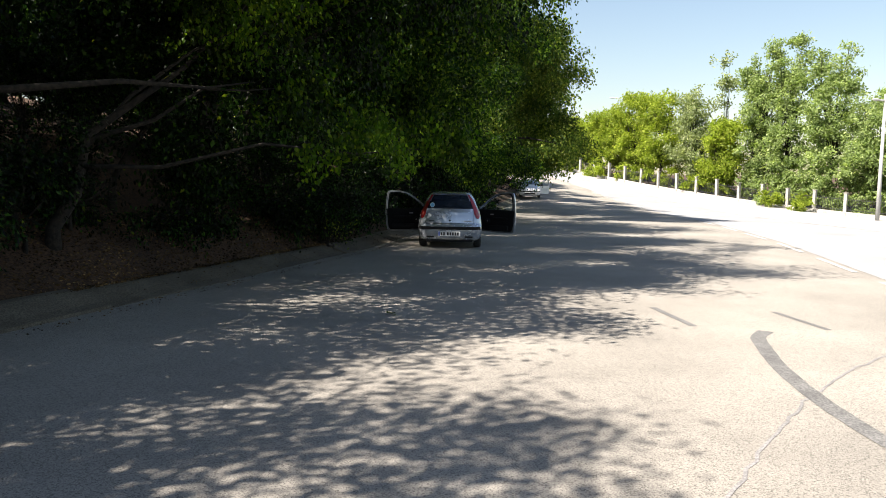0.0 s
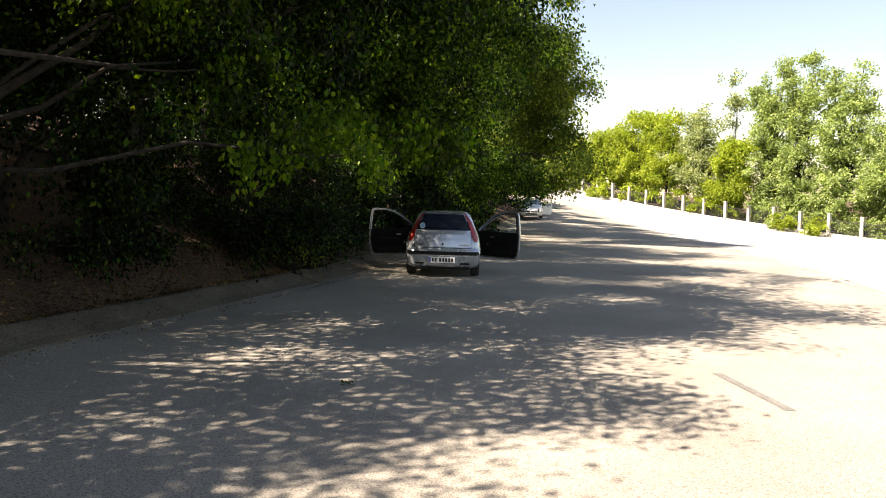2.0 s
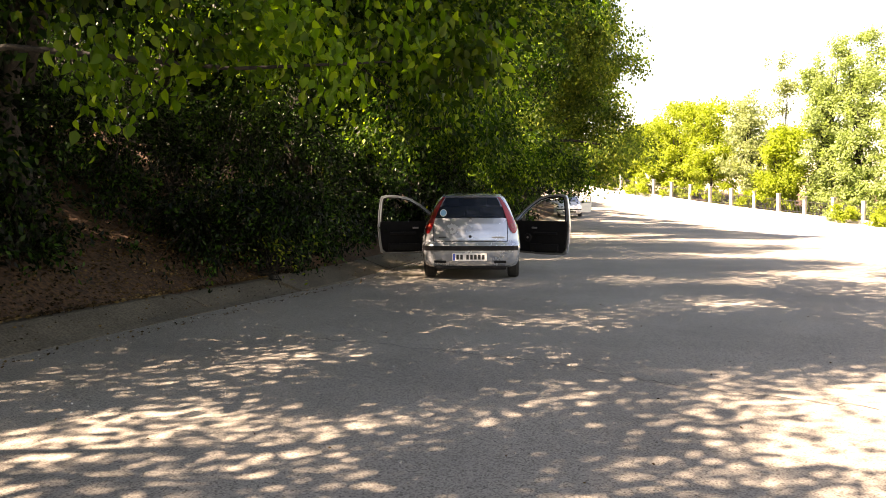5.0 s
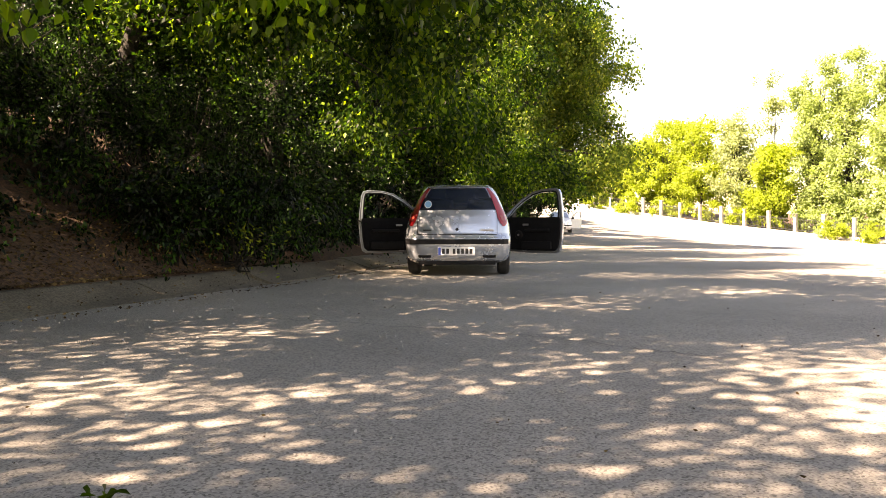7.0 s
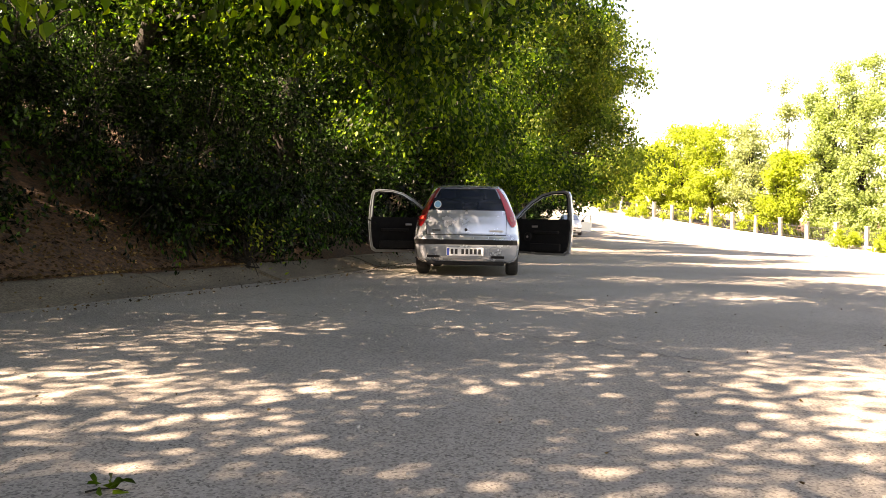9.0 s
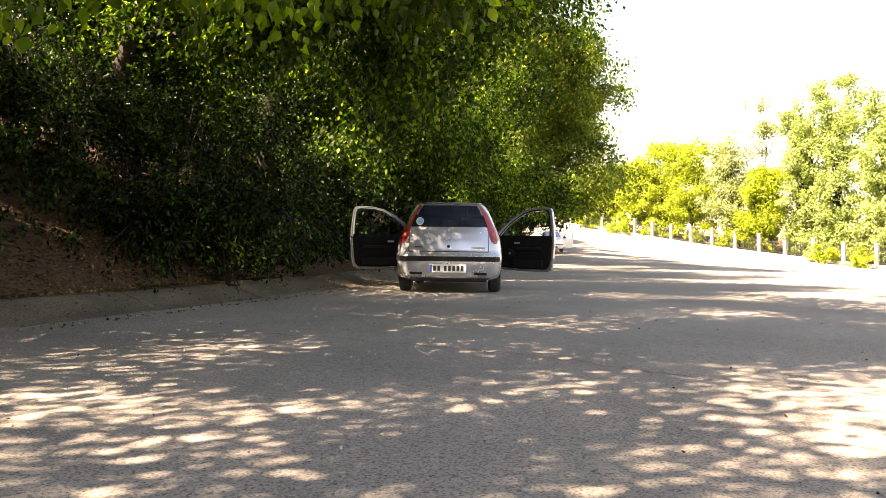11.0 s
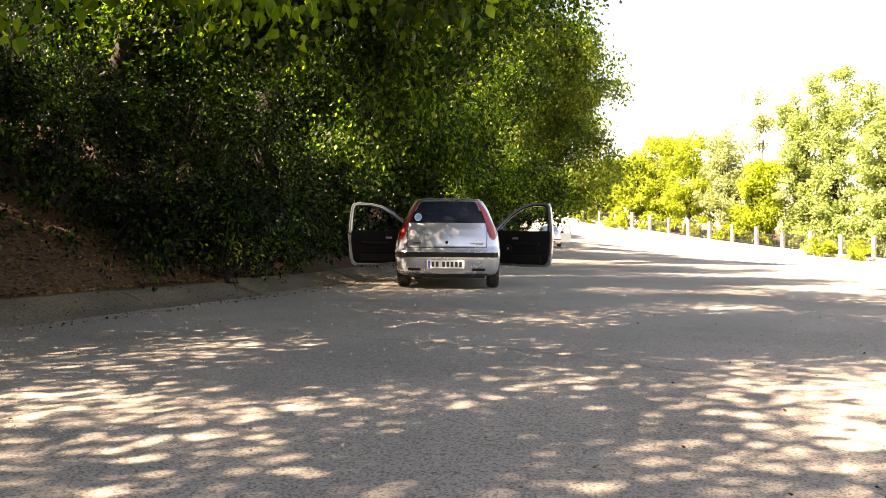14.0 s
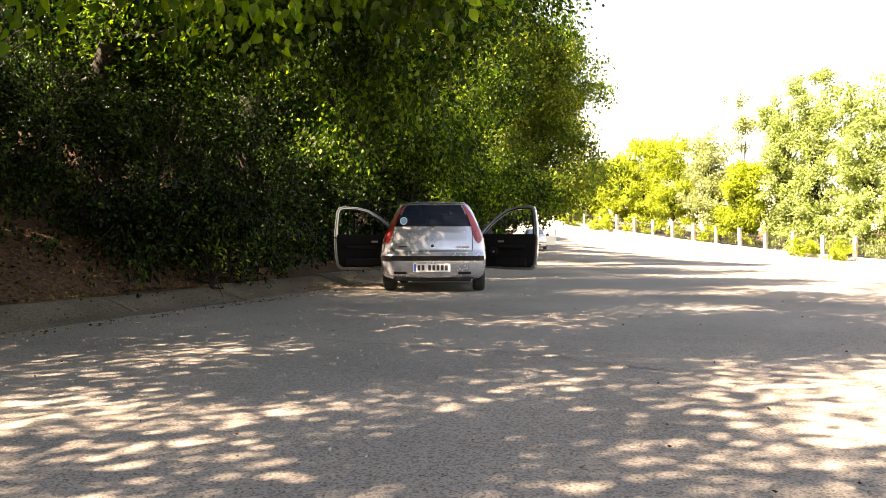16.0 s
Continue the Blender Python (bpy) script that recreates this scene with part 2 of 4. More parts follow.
def limbs(rng, foot, lobes, radius, extra=3):
    """Trunk and limbs that reach from the foot into every lobe."""
    L = [Vector(l[:3]) for l in lobes]
    top = max(L, key=lambda v: v.z)
    foot = Vector(foot)
    fork = foot.lerp(Vector((foot.x * 0.6 + top.x * 0.4, foot.y * 0.6 + top.y * 0.4, top.z)), 0.42)
    wob = lambda a: Vector(rng.normal(size=3) * a)
    trunk = [foot - Vector((0, 0, 0.25)), foot + Vector((0, 0, 0.25)), foot.lerp(fork, 0.5) + wob(0.08), fork, fork.lerp(top, 0.5) + wob(0.2), top]
    pieces = [tube_arrays(trunk, [radius * 1.35, radius * 1.05, radius * 0.85, radius * 0.68, radius * 0.4, radius * 0.1], 9)]
    thin = 1 if extra >= 1 else round(1 / extra)      # a fraction gives limbs to some lobes only
    for k, (l, raw) in enumerate(zip(L, lobes)):
        for j in range(max(1, int(extra))):
            a = foot.lerp(fork, 0.65 + 0.45 * rng.random())
            b = l + Vector(rng.normal(size=3) * np.array(raw[3:]) * 0.22)
            mid = a.lerp(b, 0.5) + Vector((0, 0, 0.25)) + wob(0.18)
            limb = tube_arrays([a, a.lerp(mid, 0.5) + wob(0.08), mid, mid.lerp(b, 0.5) + wob(0.12), b],
                               [radius * 0.42, radius * 0.34, radius * 0.24, radius * 0.14, radius * 0.04], 5)
            if k % thin == 0:
                pieces.append(limb)
    return merged(pieces)


def tree(name, label, foot, lobes, radius, clumps, per, leaf, mat, seed, group="", length=0.8, spread=0.13, droop=0.5, hollow=0.45, fine=False, wide=0.55, floor_z=0.6, extra=3, category="tree", bough=7, heap=0.48, gaps=()):
    """A tree with its foot at `foot`; the lobes of the crown, and gaps in it (x, y, radius), are given from the foot."""
    rng = np.random.default_rng(seed)
    t = thing(name, label, category, foot, group)
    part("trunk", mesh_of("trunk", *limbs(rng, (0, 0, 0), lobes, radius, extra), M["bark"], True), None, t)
    b, bd = lobe_points(rng, lobes, max(8, clumps // bough), hollow)
    pick = rng.integers(0, len(b), clumps)
    c, d = b[pick] + rng.normal(size=(clumps, 3)) * np.array([1, 1, 0.45]) * heap, unit(bd[pick] + rng.normal(size=(clumps, 3)) * 0.5)
    keep = c[:, 2] > floor_z
    for gx, gy, gr in gaps:
        keep &= np.hypot(c[:, 0] - gx, c[:, 1] - gy) > gr
    p, a = sprays(rng, c[keep], d[keep], per, length, spread, droop)
    part("crown", leaf_mesh("crown", p, a, leaf * (0.7 + 0.6 * rng.random(len(p))), mat, wide, rng, fine), None, t)
    return t


# ---- lie of the land ----
KERB_Y = np.array([-60, -6, 0, 4, 7.8, 10.5, 13, 16, 18.7, 20.5, 23.6, 33, 60, 75, 90, 110, 160], float)
KERB_X = np.array([-16, -7.6, -6.4, -5.6, -4.85, -4.25, -3.65, -3.0, -2.35, -2.1, -1.6, 0.1, 4.2, 5.2, 3.5, -6, -40], float)
LINE_Y = np.array([-60, 0, 14.06, 23.4, 34.7, 60, 75, 90, 110, 160], float)
LINE_X = np.array([-8, 5.2, 8.08, 9.85, 11.3, 12.2, 11.6, 8.5, -1, -35], float)
LANE_Y = np.array([-60, 0, 30, 60, 75, 90, 110, 160], float)
LANE_X = np.array([0, 12.5, 16.9, 18.6, 17, 11.6, 2, -32], float)
FENCE = [(52.0, 42.0), (43.5, 49.8), (36.0, 57.9), (29.6, 65.7), (13.1, 92.6), (7.0, 101.0), (-6.0, 112.0)]


def kerb_x(y):
    return np.interp(y, KERB_Y, KERB_X)


def smooth01(v, a, b):
    t = np.clip((np.asarray(v, float) - a) / (b - a), 0, 1)
    return t * t * (3 - 2 * t)


def land(x, y):
    """Height of the road, and of the plain that goes on from it."""
    x, y = np.asarray(x, float), np.asarray(y, float)
    rise = np.clip(y - 25, 0, 70)
    z = 1.02e-5 * rise ** 3 + 0.03 * np.clip(y - 95, 0, 60)
    return z - 0.055 * np.clip(x - 8, 0, 30) * smooth01(y, 22, 65)


def bank(x, y):
    """Height of the wooded bank behind the kerb."""
    s = kerb_x(y) - 0.52 - np.asarray(x, float)
    up = 0.15 + 0.60 * np.clip(s, 0, 4) + 0.16 * np.clip(s - 4, 0, 18)
    fade = 1 - 0.75 * smooth01(y, 45, 75)
    rough = 0.10 * np.sin(1.7 * x + 0.9 * y) * np.sin(0.8 * x - 1.3 * y) * np.clip(s, 0, 1)
    return np.where(s > -0.05, up * fade + rough, -0.06)


def ground_z(x, y):
    return float(land(x, y) + max(0.0, float(bank(x, y))))


def sheet(name, left, right, ys, across, lift, mat):
    """A strip of ground between two lines given as functions of y."""
    ys = np.asarray(ys, float)
    a, b = left(ys), right(ys)
    f = np.linspace(0, 1, across)
    X = a[:, None] * (1 - f) + b[:, None] * f
    Y = np.repeat(ys[:, None], across, 1)
    Z = land(X, Y) + lift
    verts = np.stack([X, Y, Z], 2).reshape(-1, 3)
    faces = [(i * across + j, i * across + j + 1, (i + 1) * across + j + 1, (i + 1) * across + j) for i in range(len(ys) - 1) for j in range(across - 1)]
    return new(name, mesh_of(name, verts, faces, mat, True))


# ---- ground, road, pavement ----
gx = np.unique(np.concatenate([[-900, -500, -250, -120, -70], np.arange(-45, -14, 3.0), np.arange(-14, -9, 0.5), np.arange(-9, 0.4, 0.2), np.arange(0.5, 8, 0.5), np.arange(8, 60, 4.0), [80, 120, 250, 500, 900]]))
gy = np.unique(np.concatenate([[-900, -400, -200, -100, -60], np.arange(-40, -6, 4.0), np.arange(-6, 40, 0.5), np.arange(40, 120, 3.0), [135, 160, 220, 400, 900]]))
X, Y = np.meshgrid(gx, gy)
Z = land(X, Y) + bank(X, Y)
n = len(gx)
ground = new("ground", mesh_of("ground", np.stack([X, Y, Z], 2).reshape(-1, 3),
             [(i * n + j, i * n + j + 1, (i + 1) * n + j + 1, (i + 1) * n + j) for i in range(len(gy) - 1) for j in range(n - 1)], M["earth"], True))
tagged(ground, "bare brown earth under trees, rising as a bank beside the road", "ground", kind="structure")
ys = np.concatenate([np.arange(-60, 0, 6.0), np.arange(0, 80, 1.0), np.arange(80, 161, 3.0)])
tagged(sheet("road_apron", kerb_x, lambda y: np.interp(y, LINE_Y, LINE_X) + 0.15, ys, 44, 0.0, M["apron"]),
       "pale worn asphalt apron dappled by leaf shade beside the kerb", "road", kind="structure")
tagged(sheet("road", lambda y: np.interp(y, LINE_Y, LINE_X) + 0.1, lambda y: np.interp(y, LANE_Y, LANE_X), ys, 30, 0.006, M["road"]),
       "darker grey asphalt lane in full sun", "road", kind="structure")


def fence_side(y):
    f = np.array(FENCE[::-1])
    order = np.argsort(f[:, 1])
    return np.interp(y, f[order, 1], f[order, 0])


tagged(sheet("pavement", lambda y: np.interp(y, LANE_Y, LANE_X) - 0.05, lambda y: np.maximum(fence_side(y), np.interp(y, LANE_Y, LANE_X) + 0.6), ys, 30, 0.014, M["walk"]),
       "pale sunlit concrete paving in front of the fence", "pavement", kind="structure")

# kerb of sloping concrete lengths with open joints
kerb = thing("kerb", "weathered sloping concrete kerb with open joints, littered with leaves", "kerb", kind="structure")


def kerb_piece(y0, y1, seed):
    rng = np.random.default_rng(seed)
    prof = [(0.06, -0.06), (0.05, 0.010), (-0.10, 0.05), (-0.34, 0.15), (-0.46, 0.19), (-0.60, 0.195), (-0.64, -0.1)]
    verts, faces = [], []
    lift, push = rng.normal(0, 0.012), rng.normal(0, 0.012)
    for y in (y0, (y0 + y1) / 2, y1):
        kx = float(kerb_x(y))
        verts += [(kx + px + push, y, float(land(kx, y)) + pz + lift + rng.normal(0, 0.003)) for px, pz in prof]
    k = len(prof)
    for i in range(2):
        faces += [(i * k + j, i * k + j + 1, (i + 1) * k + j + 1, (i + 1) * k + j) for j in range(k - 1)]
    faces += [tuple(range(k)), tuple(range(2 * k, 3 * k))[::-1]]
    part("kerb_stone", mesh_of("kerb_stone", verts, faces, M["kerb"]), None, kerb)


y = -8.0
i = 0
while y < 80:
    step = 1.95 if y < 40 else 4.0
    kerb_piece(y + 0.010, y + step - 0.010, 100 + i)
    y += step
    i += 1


def strip(name, path, width, mat, lift, label, category, group="", taper=False):
    """A thin flat mark on the road along a path."""
    verts, faces = [], []
    rng = np.random.default_rng(len(path) * 7 + int(path[0][0] * 10) % 50)
    P = [Vector((*p, 0)) for p in path]
    for i, p in enumerate(P):
        d = (P[min(i + 1, len(P) - 1)] - P[max(i - 1, 0)]).normalized()
        s = Vector((-d.y, d.x, 0))
        w = width / 2 * (1 + 0.035 * rng.normal())
        for q in (p - s * w, p + s * w):
            verts.append((q.x, q.y, float(land(q.x, q.y)) + lift))
    faces = [(2 * i, 2 * i + 1, 2 * i + 3, 2 * i + 2) for i in range(len(P) - 1)]
    return tagged(new(name, mesh_of(name, verts, faces, mat)), label, category, group, "structure")


def between(a, b, n):
    return [(a[0] + (b[0] - a[0]) * i / n, a[1] + (b[1] - a[1]) * i / n) for i in range(n + 1)]


def bent(points, n):
    """A smooth line through points."""
    out = []
    for i in range(len(points) - 1):
        p = [Vector(points[max(0, min(len(points) - 1, j))]) for j in (i - 1, i, i + 1, i + 2)]
        for k in range(n):
            t = k / n
            out.append(tuple(0.5 * (2 * p[1] + (p[2] - p[0]) * t + (2 * p[0] - 5 * p[1] + 4 * p[2] - p[3]) * t * t + (3 * p[1] - p[0] - 3 * p[2] + p[3]) * t ** 3)))
    return out + [tuple(points[-1])]


strip("tar_mark", between((2.96, 10.55), (3.15, 9.2), 14), 0.10, M["rubber_mark"], 0.005, "short straight dark tar mark on pale asphalt", "road marking", "tar marks")
strip("tar_mark", between((4.6, 10.4), (4.78, 9.15), 14), 0.09, M["rubber_mark"], 0.005, "short straight dark tar mark on pale asphalt", "road marking", "tar marks")
strip("tar_mark", bent([(3.95, 8.98), (3.72, 8.6), (3.6, 8.15), (3.4, 7.19), (3.29, 6.22), (3.27, 5.5), (3.3, 4.9), (3.5, 3.6)], 6), 0.17, M["rubber_mark"], 0.005, "long curved dark tar mark on pale asphalt", "road marking", "tar marks")
rngc = random.Random(5)
strip("road_crack", [(x + rngc.uniform(-0.02, 0.02), y + rngc.uniform(-0.05, 0.05)) for x, y in bent([(-1.6, 13.6), (-1.05, 13.39), (0.1, 12.9), (0.86, 12.45), (1.6, 11.85), (2.6, 11.4)], 14)], 0.012, M["crack"], 0.004, "thin irregular dark crack across the asphalt", "crack")
strip("road_crack", [(x + rngc.uniform(-0.03, 0.03), y + rngc.uniform(-0.03, 0.03)) for x, y in bent([(1.6, 3.6), (2.6, 5.2), (3.6, 6.6), (5.2, 8.2), (7.5, 9.7)], 12)], 0.025, M["seam"], 0.004, "faint grey seam in pale asphalt", "crack")
for y0 in np.arange(2.0, 70, 4.5):
    a, b = (float(np.interp(y0, LINE_Y, LINE_X)) - 0.1, y0), (float(np.interp(y0 + 3.0, LINE_Y, LINE_X)) - 0.1, y0 + 3.0)
    strip("lane_dash", between(a, b, 4), 0.12, M["line"], 0.009, "worn white painted dash along the lane edge", "road marking", "lane dashes")

# ---- fence ----
fence_len = [0.0]
for a, b in zip(FENCE, FENCE[1:]):
    fence_len.append(fence_len[-1] + math.dist(a, b))


def fence_at(s):
    return (float(np.interp(s, fence_len, [p[0] for p in FENCE])), float(np.interp(s, fence_len, [p[1] for p in FENCE])))


fence = thing("fence", "whitewashed concrete posts on a low plinth with dark iron railings", "fence")
rf = np.random.default_rng(11)
SPACING = 2.62
stops = np.arange(1.2, fence_len[-1] - 1, SPACING)
for i, s in enumerate(stops):
    x, y = fence_at(s)
    x2, y2 = fence_at(s + 0.5)
    turn = math.degrees(math.atan2(y2 - y, x2 - x))
    z = float(land(x, y))
    h = 1.85 + rf.normal() * 0.06
    bm = boxed((-0.13, -0.13, -0.3), (0.13, 0.13, h), 0.02)
    box(bm, (-0.16, -0.16, h), (0.16, 0.16, h + 0.07), 0.015)
    p = part("post", bm, M["post"], fence)
    p.matrix_basis = pose(x, y, z, rf.normal() * 0.8, rf.normal() * 0.8, turn)
    if i + 1 == len(stops):
        break
    xn, yn = fence_at(stops[i + 1])
    zn = float(land(xn, yn))
    mid, span = ((x + xn) / 2, (y + yn) / 2), math.dist((x, y), (xn, yn))
    turn = math.degrees(math.atan2(yn - y, xn - x))
    tilt = math.degrees(math.atan2(zn - z, span))
    here = pose(mid[0], mid[1], (z + zn) / 2, 0, -tilt, turn)
    half = span / 2 - 0.13
    q = part("plinth", boxed((-half, -0.11, -0.4), (half, 0.11, 0.34), 0.015), M["post"], fence)
    q.matrix_basis = here
    bm = bmesh.new()
    box(bm, (-half, -0.015, 0.48), (half, 0.015, 0.52))
    box(bm, (-half, -0.015, 1.35), (half, 0.015, 1.39))
    for u in np.arange(-half + 0.08, half, 0.135):
        box(bm, (u - 0.009, -0.009, 0.36), (u + 0.009, 0.009, 1.52))
    r = part("railing", bm, M["iron"], fence, "dark iron railing")
    r.matrix_basis = here

# ---- street lamps ----


def street_lamp(at, height, arm, turn, label):
    t = thing("street_lamp", label, "street lamp", at, "street lamps", turn=turn)
    part("pole", mesh_of("pole", *tube_arrays([(0, 0, -0.3), (0, 0, height * 0.5), (0, 0, height)], [0.16, 0.13, 0.09], 10), M["pole"], True), None, t)
    if arm > 1:
        part("arm", mesh_of("arm", *tube_arrays([(0, 0, height - 0.15), (-arm * 0.5, 0, height + 0.2), (-arm, 0, height + 0.3)], [0.05, 0.04, 0.035], 8), M["pole"], True), None, t)
    else:
        part("crossarm", boxed((-arm, -0.06, height - 0.55), (arm, 0.06, height - 0.40), 0.02), M["pole"], t)
    bm = bmesh.new()
    bmesh.ops.create_uvsphere(bm, u_segments=12, v_segments=8, radius=1.0, matrix=Matrix.LocRotScale((-arm - 0.3, 0, height + (0.3 if arm > 1 else -0.45)), None, (0.42, 0.15, 0.09)))
    part("lamp_head", bm, M["pole"], t)


street_lamp((31.3, 58.6, ground_z(31.3, 58.6)), 9.6, 0.6, 20, "pale concrete street lamp pole beside the fence")
street_lamp((18.8, 93.0, ground_z(18.8, 93.0)), 9.2, 1.6, 0, "distant grey street lamp rising behind trees")

# ---- cars ----
M["silver"] = worn("silver_car_paint", (0.46, 0.50, 0.55), 0.24, 0.65, 0.7, 0.02, 3.0)
M["white"] = worn("white_car_paint", (0.75, 0.75, 0.74), 0.3, 0.0, 0.6, 0.08, 3.0)
M["trim"] = worn("black_car_plastic", (0.011, 0.011, 0.012), 0.55)
M["fabric"] = worn("dark_car_interior", (0.008, 0.008, 0.009), 0.85)
M["tyre"] = worn("tyre_rubber", (0.022, 0.022, 0.022), 0.8)
M["rim"] = worn("wheel_steel", (0.35, 0.35, 0.36), 0.4, 0.7)
M["red"] = worn("red_lamp_plastic", (0.30, 0.012, 0.014), 0.14, 0.0, 0.5)
M["amber"] = worn("clear_lamp_plastic", (0.65, 0.62, 0.6), 0.15, 0.0, 0.5)
M["lens"] = worn("dark_red_lens", (0.30, 0.05, 0.035), 0.15, 0.0, 0.5)
M["plate"] = worn("white_plate", (0.72, 0.72, 0.72), 0.4)
M["plate_blue"] = worn("blue_plate_band", (0.02, 0.06, 0.30), 0.4)
M["ink"] = worn("black_plate_ink", (0.02, 0.02, 0.02), 0.5)
M["sticker"] = worn("pale_blue_sticker", (0.16, 0.42, 0.62), 0.5)
M["seal"] = worn("grey_door_seal", (0.12, 0.12, 0.12), 0.6)
for key in ("fabric", "trim"):
    M[key].node_tree.nodes["Principled BSDF"].inputs["Specular IOR Level"].default_value = 0.15
m, t_, b_ = material("tinted_glass", (0.02, 0.03, 0.05), 0.03)
b_.inputs["IOR"].default_value = 1.27
b_.inputs["Transmission Weight"].default_value = 0.35
M["tint"] = m
m, t_, b_ = material("clear_glass", (0.85, 0.92, 0.9), 0.02)
b_.inputs["Transmission Weight"].default_value = 1.0
b_.inputs["IOR"].default_value = 1.05
M["clear"] = m

# body levels: height, half width, rear end, front end, corner radius
LEVELS = [(0.20, 0.70, 0.10, 3.66, 0.22), (0.235, 0.765, 0.03, 3.74, 0.24), (0.30, 0.805, 0.00, 3.78, 0.26), (0.42, 0.825, -0.02, 3.80, 0.28), (0.50, 0.835, -0.025, 3.80, 0.28),
          (0.57, 0.840, -0.02, 3.79, 0.28), (0.60, 0.836, 0.01, 3.77, 0.28), (0.64, 0.832, 0.06, 3.73, 0.28), (0.72, 0.826, 0.075, 3.60, 0.28), (0.80, 0.812, 0.095, 3.40, 0.27),
          (0.88, 0.792, 0.12, 3.10, 0.26), (0.95, 0.765, 0.14, 2.84, 0.25), (1.02, 0.735, 0.17, 2.72, 0.24), (1.06, 0.718, 0.19, 2.66, 0.23), (1.14, 0.686, 0.235, 2.52, 0.22),
          (1.22, 0.652, 0.285, 2.38, 0.21), (1.30, 0.612, 0.34, 2.24, 0.20), (1.37, 0.570, 0.40, 2.11, 0.19), (1.41, 0.53, 0.45, 2.02, 0.18), (1.435, 0.47, 0.52, 1.93, 0.16), (1.452, 0.36, 0.66, 1.78, 0.14)]
LZ = [l[0] for l in LEVELS]


def level(z):
    return [float(np.interp(z, LZ, [l[k] for l in LEVELS])) for k in (1, 2, 3, 4)]


def outline(z, shrink=0.0):
    """The plan outline of the body at a height, with rounded corners and bowed ends."""
    w, r, f, c = level(z)
    w, r, f = w - shrink, r + shrink, f - shrink
    pts = []
    for t in np.linspace(-1, 1, 17):
        pts.append((t * (w - c), r + 0.035 * t * t))
    for a in np.linspace(-90, 0, 6)[1:]:
        pts.append((w - c + c * math.cos(radians(a)), r + 0.035 + c + c * math.sin(radians(a))))
    for t in np.linspace(0, 1, 25)[1:]:
        pts.append((w, r + 0.035 + c + t * (f - c - 0.06 - r - 0.035 - c)))
    for a in np.linspace(0, 90, 6)[1:]:
        pts.append((w - c + c * math.cos(radians(a)), f - c - 0.06 + c * math.sin(radians(a))))
    for t in np.linspace(1, -1, 17)[1:]:
        pts.append((t * (w - c), f - 0.06 * t * t))
    for a in np.linspace(90, 180, 6)[1:]:
        pts.append((-(w - c) + c * math.cos(radians(a)), f - c - 0.06 + c * math.sin(radians(a))))
    for t in np.linspace(1, 0, 25)[1:]:
        pts.append((-w, r + 0.035 + c + t * (f - c - 0.06 - r - 0.035 - c)))
    for a in np.linspace(180, 270, 6)[1:-1]:
        pts.append((-(w - c) + c * math.cos(radians(a)), r + 0.035 + c + c * math.sin(radians(a))))
    return pts


def in_window(x, y, z):
    """Glazed openings of the body: rear, windscreen, rear sides."""
    if 1.035 < z < 1.395:
        w, r, f, c = level(z)
        if y < r + 0.13 and abs(x) < w - 0.115:
            return "rear"
        if y > f - 0.28 and abs(x) < w - 0.08:
            return "front"
        if r + 0.45 < y < 1.22:
            return "side"
    return ""


def in_doorway(x, y, z, sides):
    w = level(z)[0]
    top = 1.38 - 0.42 * max(0.0, (y - 1.75)) / 0.7
    return any(s * x > w - 0.06 for s in sides) and 1.30 < y < 2.50 and 0.30 < z < top


def in_arch(x, y, z):
    return abs(x) > 0.45 and z < 0.62 and any(math.hypot(y - wy, z - 0.285) < 0.335 for wy in (0.66, 3.12))


def shell(shrink, sides):
    zs = np.concatenate([np.linspace(0.20, 0.64, 12), np.linspace(0.68, 1.38, 19), [1.41, 1.435, 1.452]])
    rings = [[(x, y, float(z) - (shrink if z > 1.3 else 0)) for x, y in outline(z, shrink)] for z in zs]
    k = len(rings[0])
    verts = [v for r in rings for v in r]
    faces = []
    for i in range(len(rings) - 1):
        for j in range(k):
            q = (i * k + j, i * k + (j + 1) % k, (i + 1) * k + (j + 1) % k, (i + 1) * k + j)
            c = np.mean([verts[a] for a in q], axis=0)
            if not (in_window(*c) or in_doorway(*c, sides) or in_arch(*c)):
                faces.append(q)
    faces += [tuple(range(k))[::-1], tuple((len(rings) - 1) * k + j for j in range(k))]
    return verts, faces


def skin_patch(zs, x_of, grow, end="rear", nx=12):
    """A patch that lies `grow` proud of the rear or front skin, between x limits given by height."""
    verts, faces = [], []
    for z in zs:
        ring = [p for p in outline(z)]
        w, r, f, c = level(z)
        pts = sorted([p for p in ring if (p[1] < r + 0.035 + c + 0.02 if end == "rear" else p[1] > f - c - 0.08)], key=lambda p: p[0])
        px, py = [p[0] for p in pts], [p[1] for p in pts]
        a, b = x_of(z)
        for t in np.linspace(0, 1, nx):
            x = a + (b - a) * t
            y = float(np.interp(x, px, py))
            verts.append((x, y - grow if end == "rear" else y + grow, z))
    for i in range(len(zs) - 1):
        faces += [(i * nx + j, i * nx + j + 1, (i + 1) * nx + j + 1, (i + 1) * nx + j) for j in range(nx - 1)]
    return verts, faces


def thick(name, arrays, mat, parent, depth, label="", smooth=True):
    """A patch given thickness towards the car's inside (depth along +y)."""
    v, f = arrays
    n = len(v)
    verts = list(v) + [(p[0], p[1] + depth, p[2]) for p in v]
    faces = list(f) + [tuple(i + n for i in q[::-1]) for q in f]
    count = {}
    for q in f:
        for a, b in zip(q, q[1:] + q[:1]):
            count[(a, b)] = 1
    for a, b in count:
        if (b, a) not in count:
            faces.append((b, a, a + n, b + n))
    me = mesh_of(name, verts, faces, mat, False)
    return part(name, me, None, parent, label)


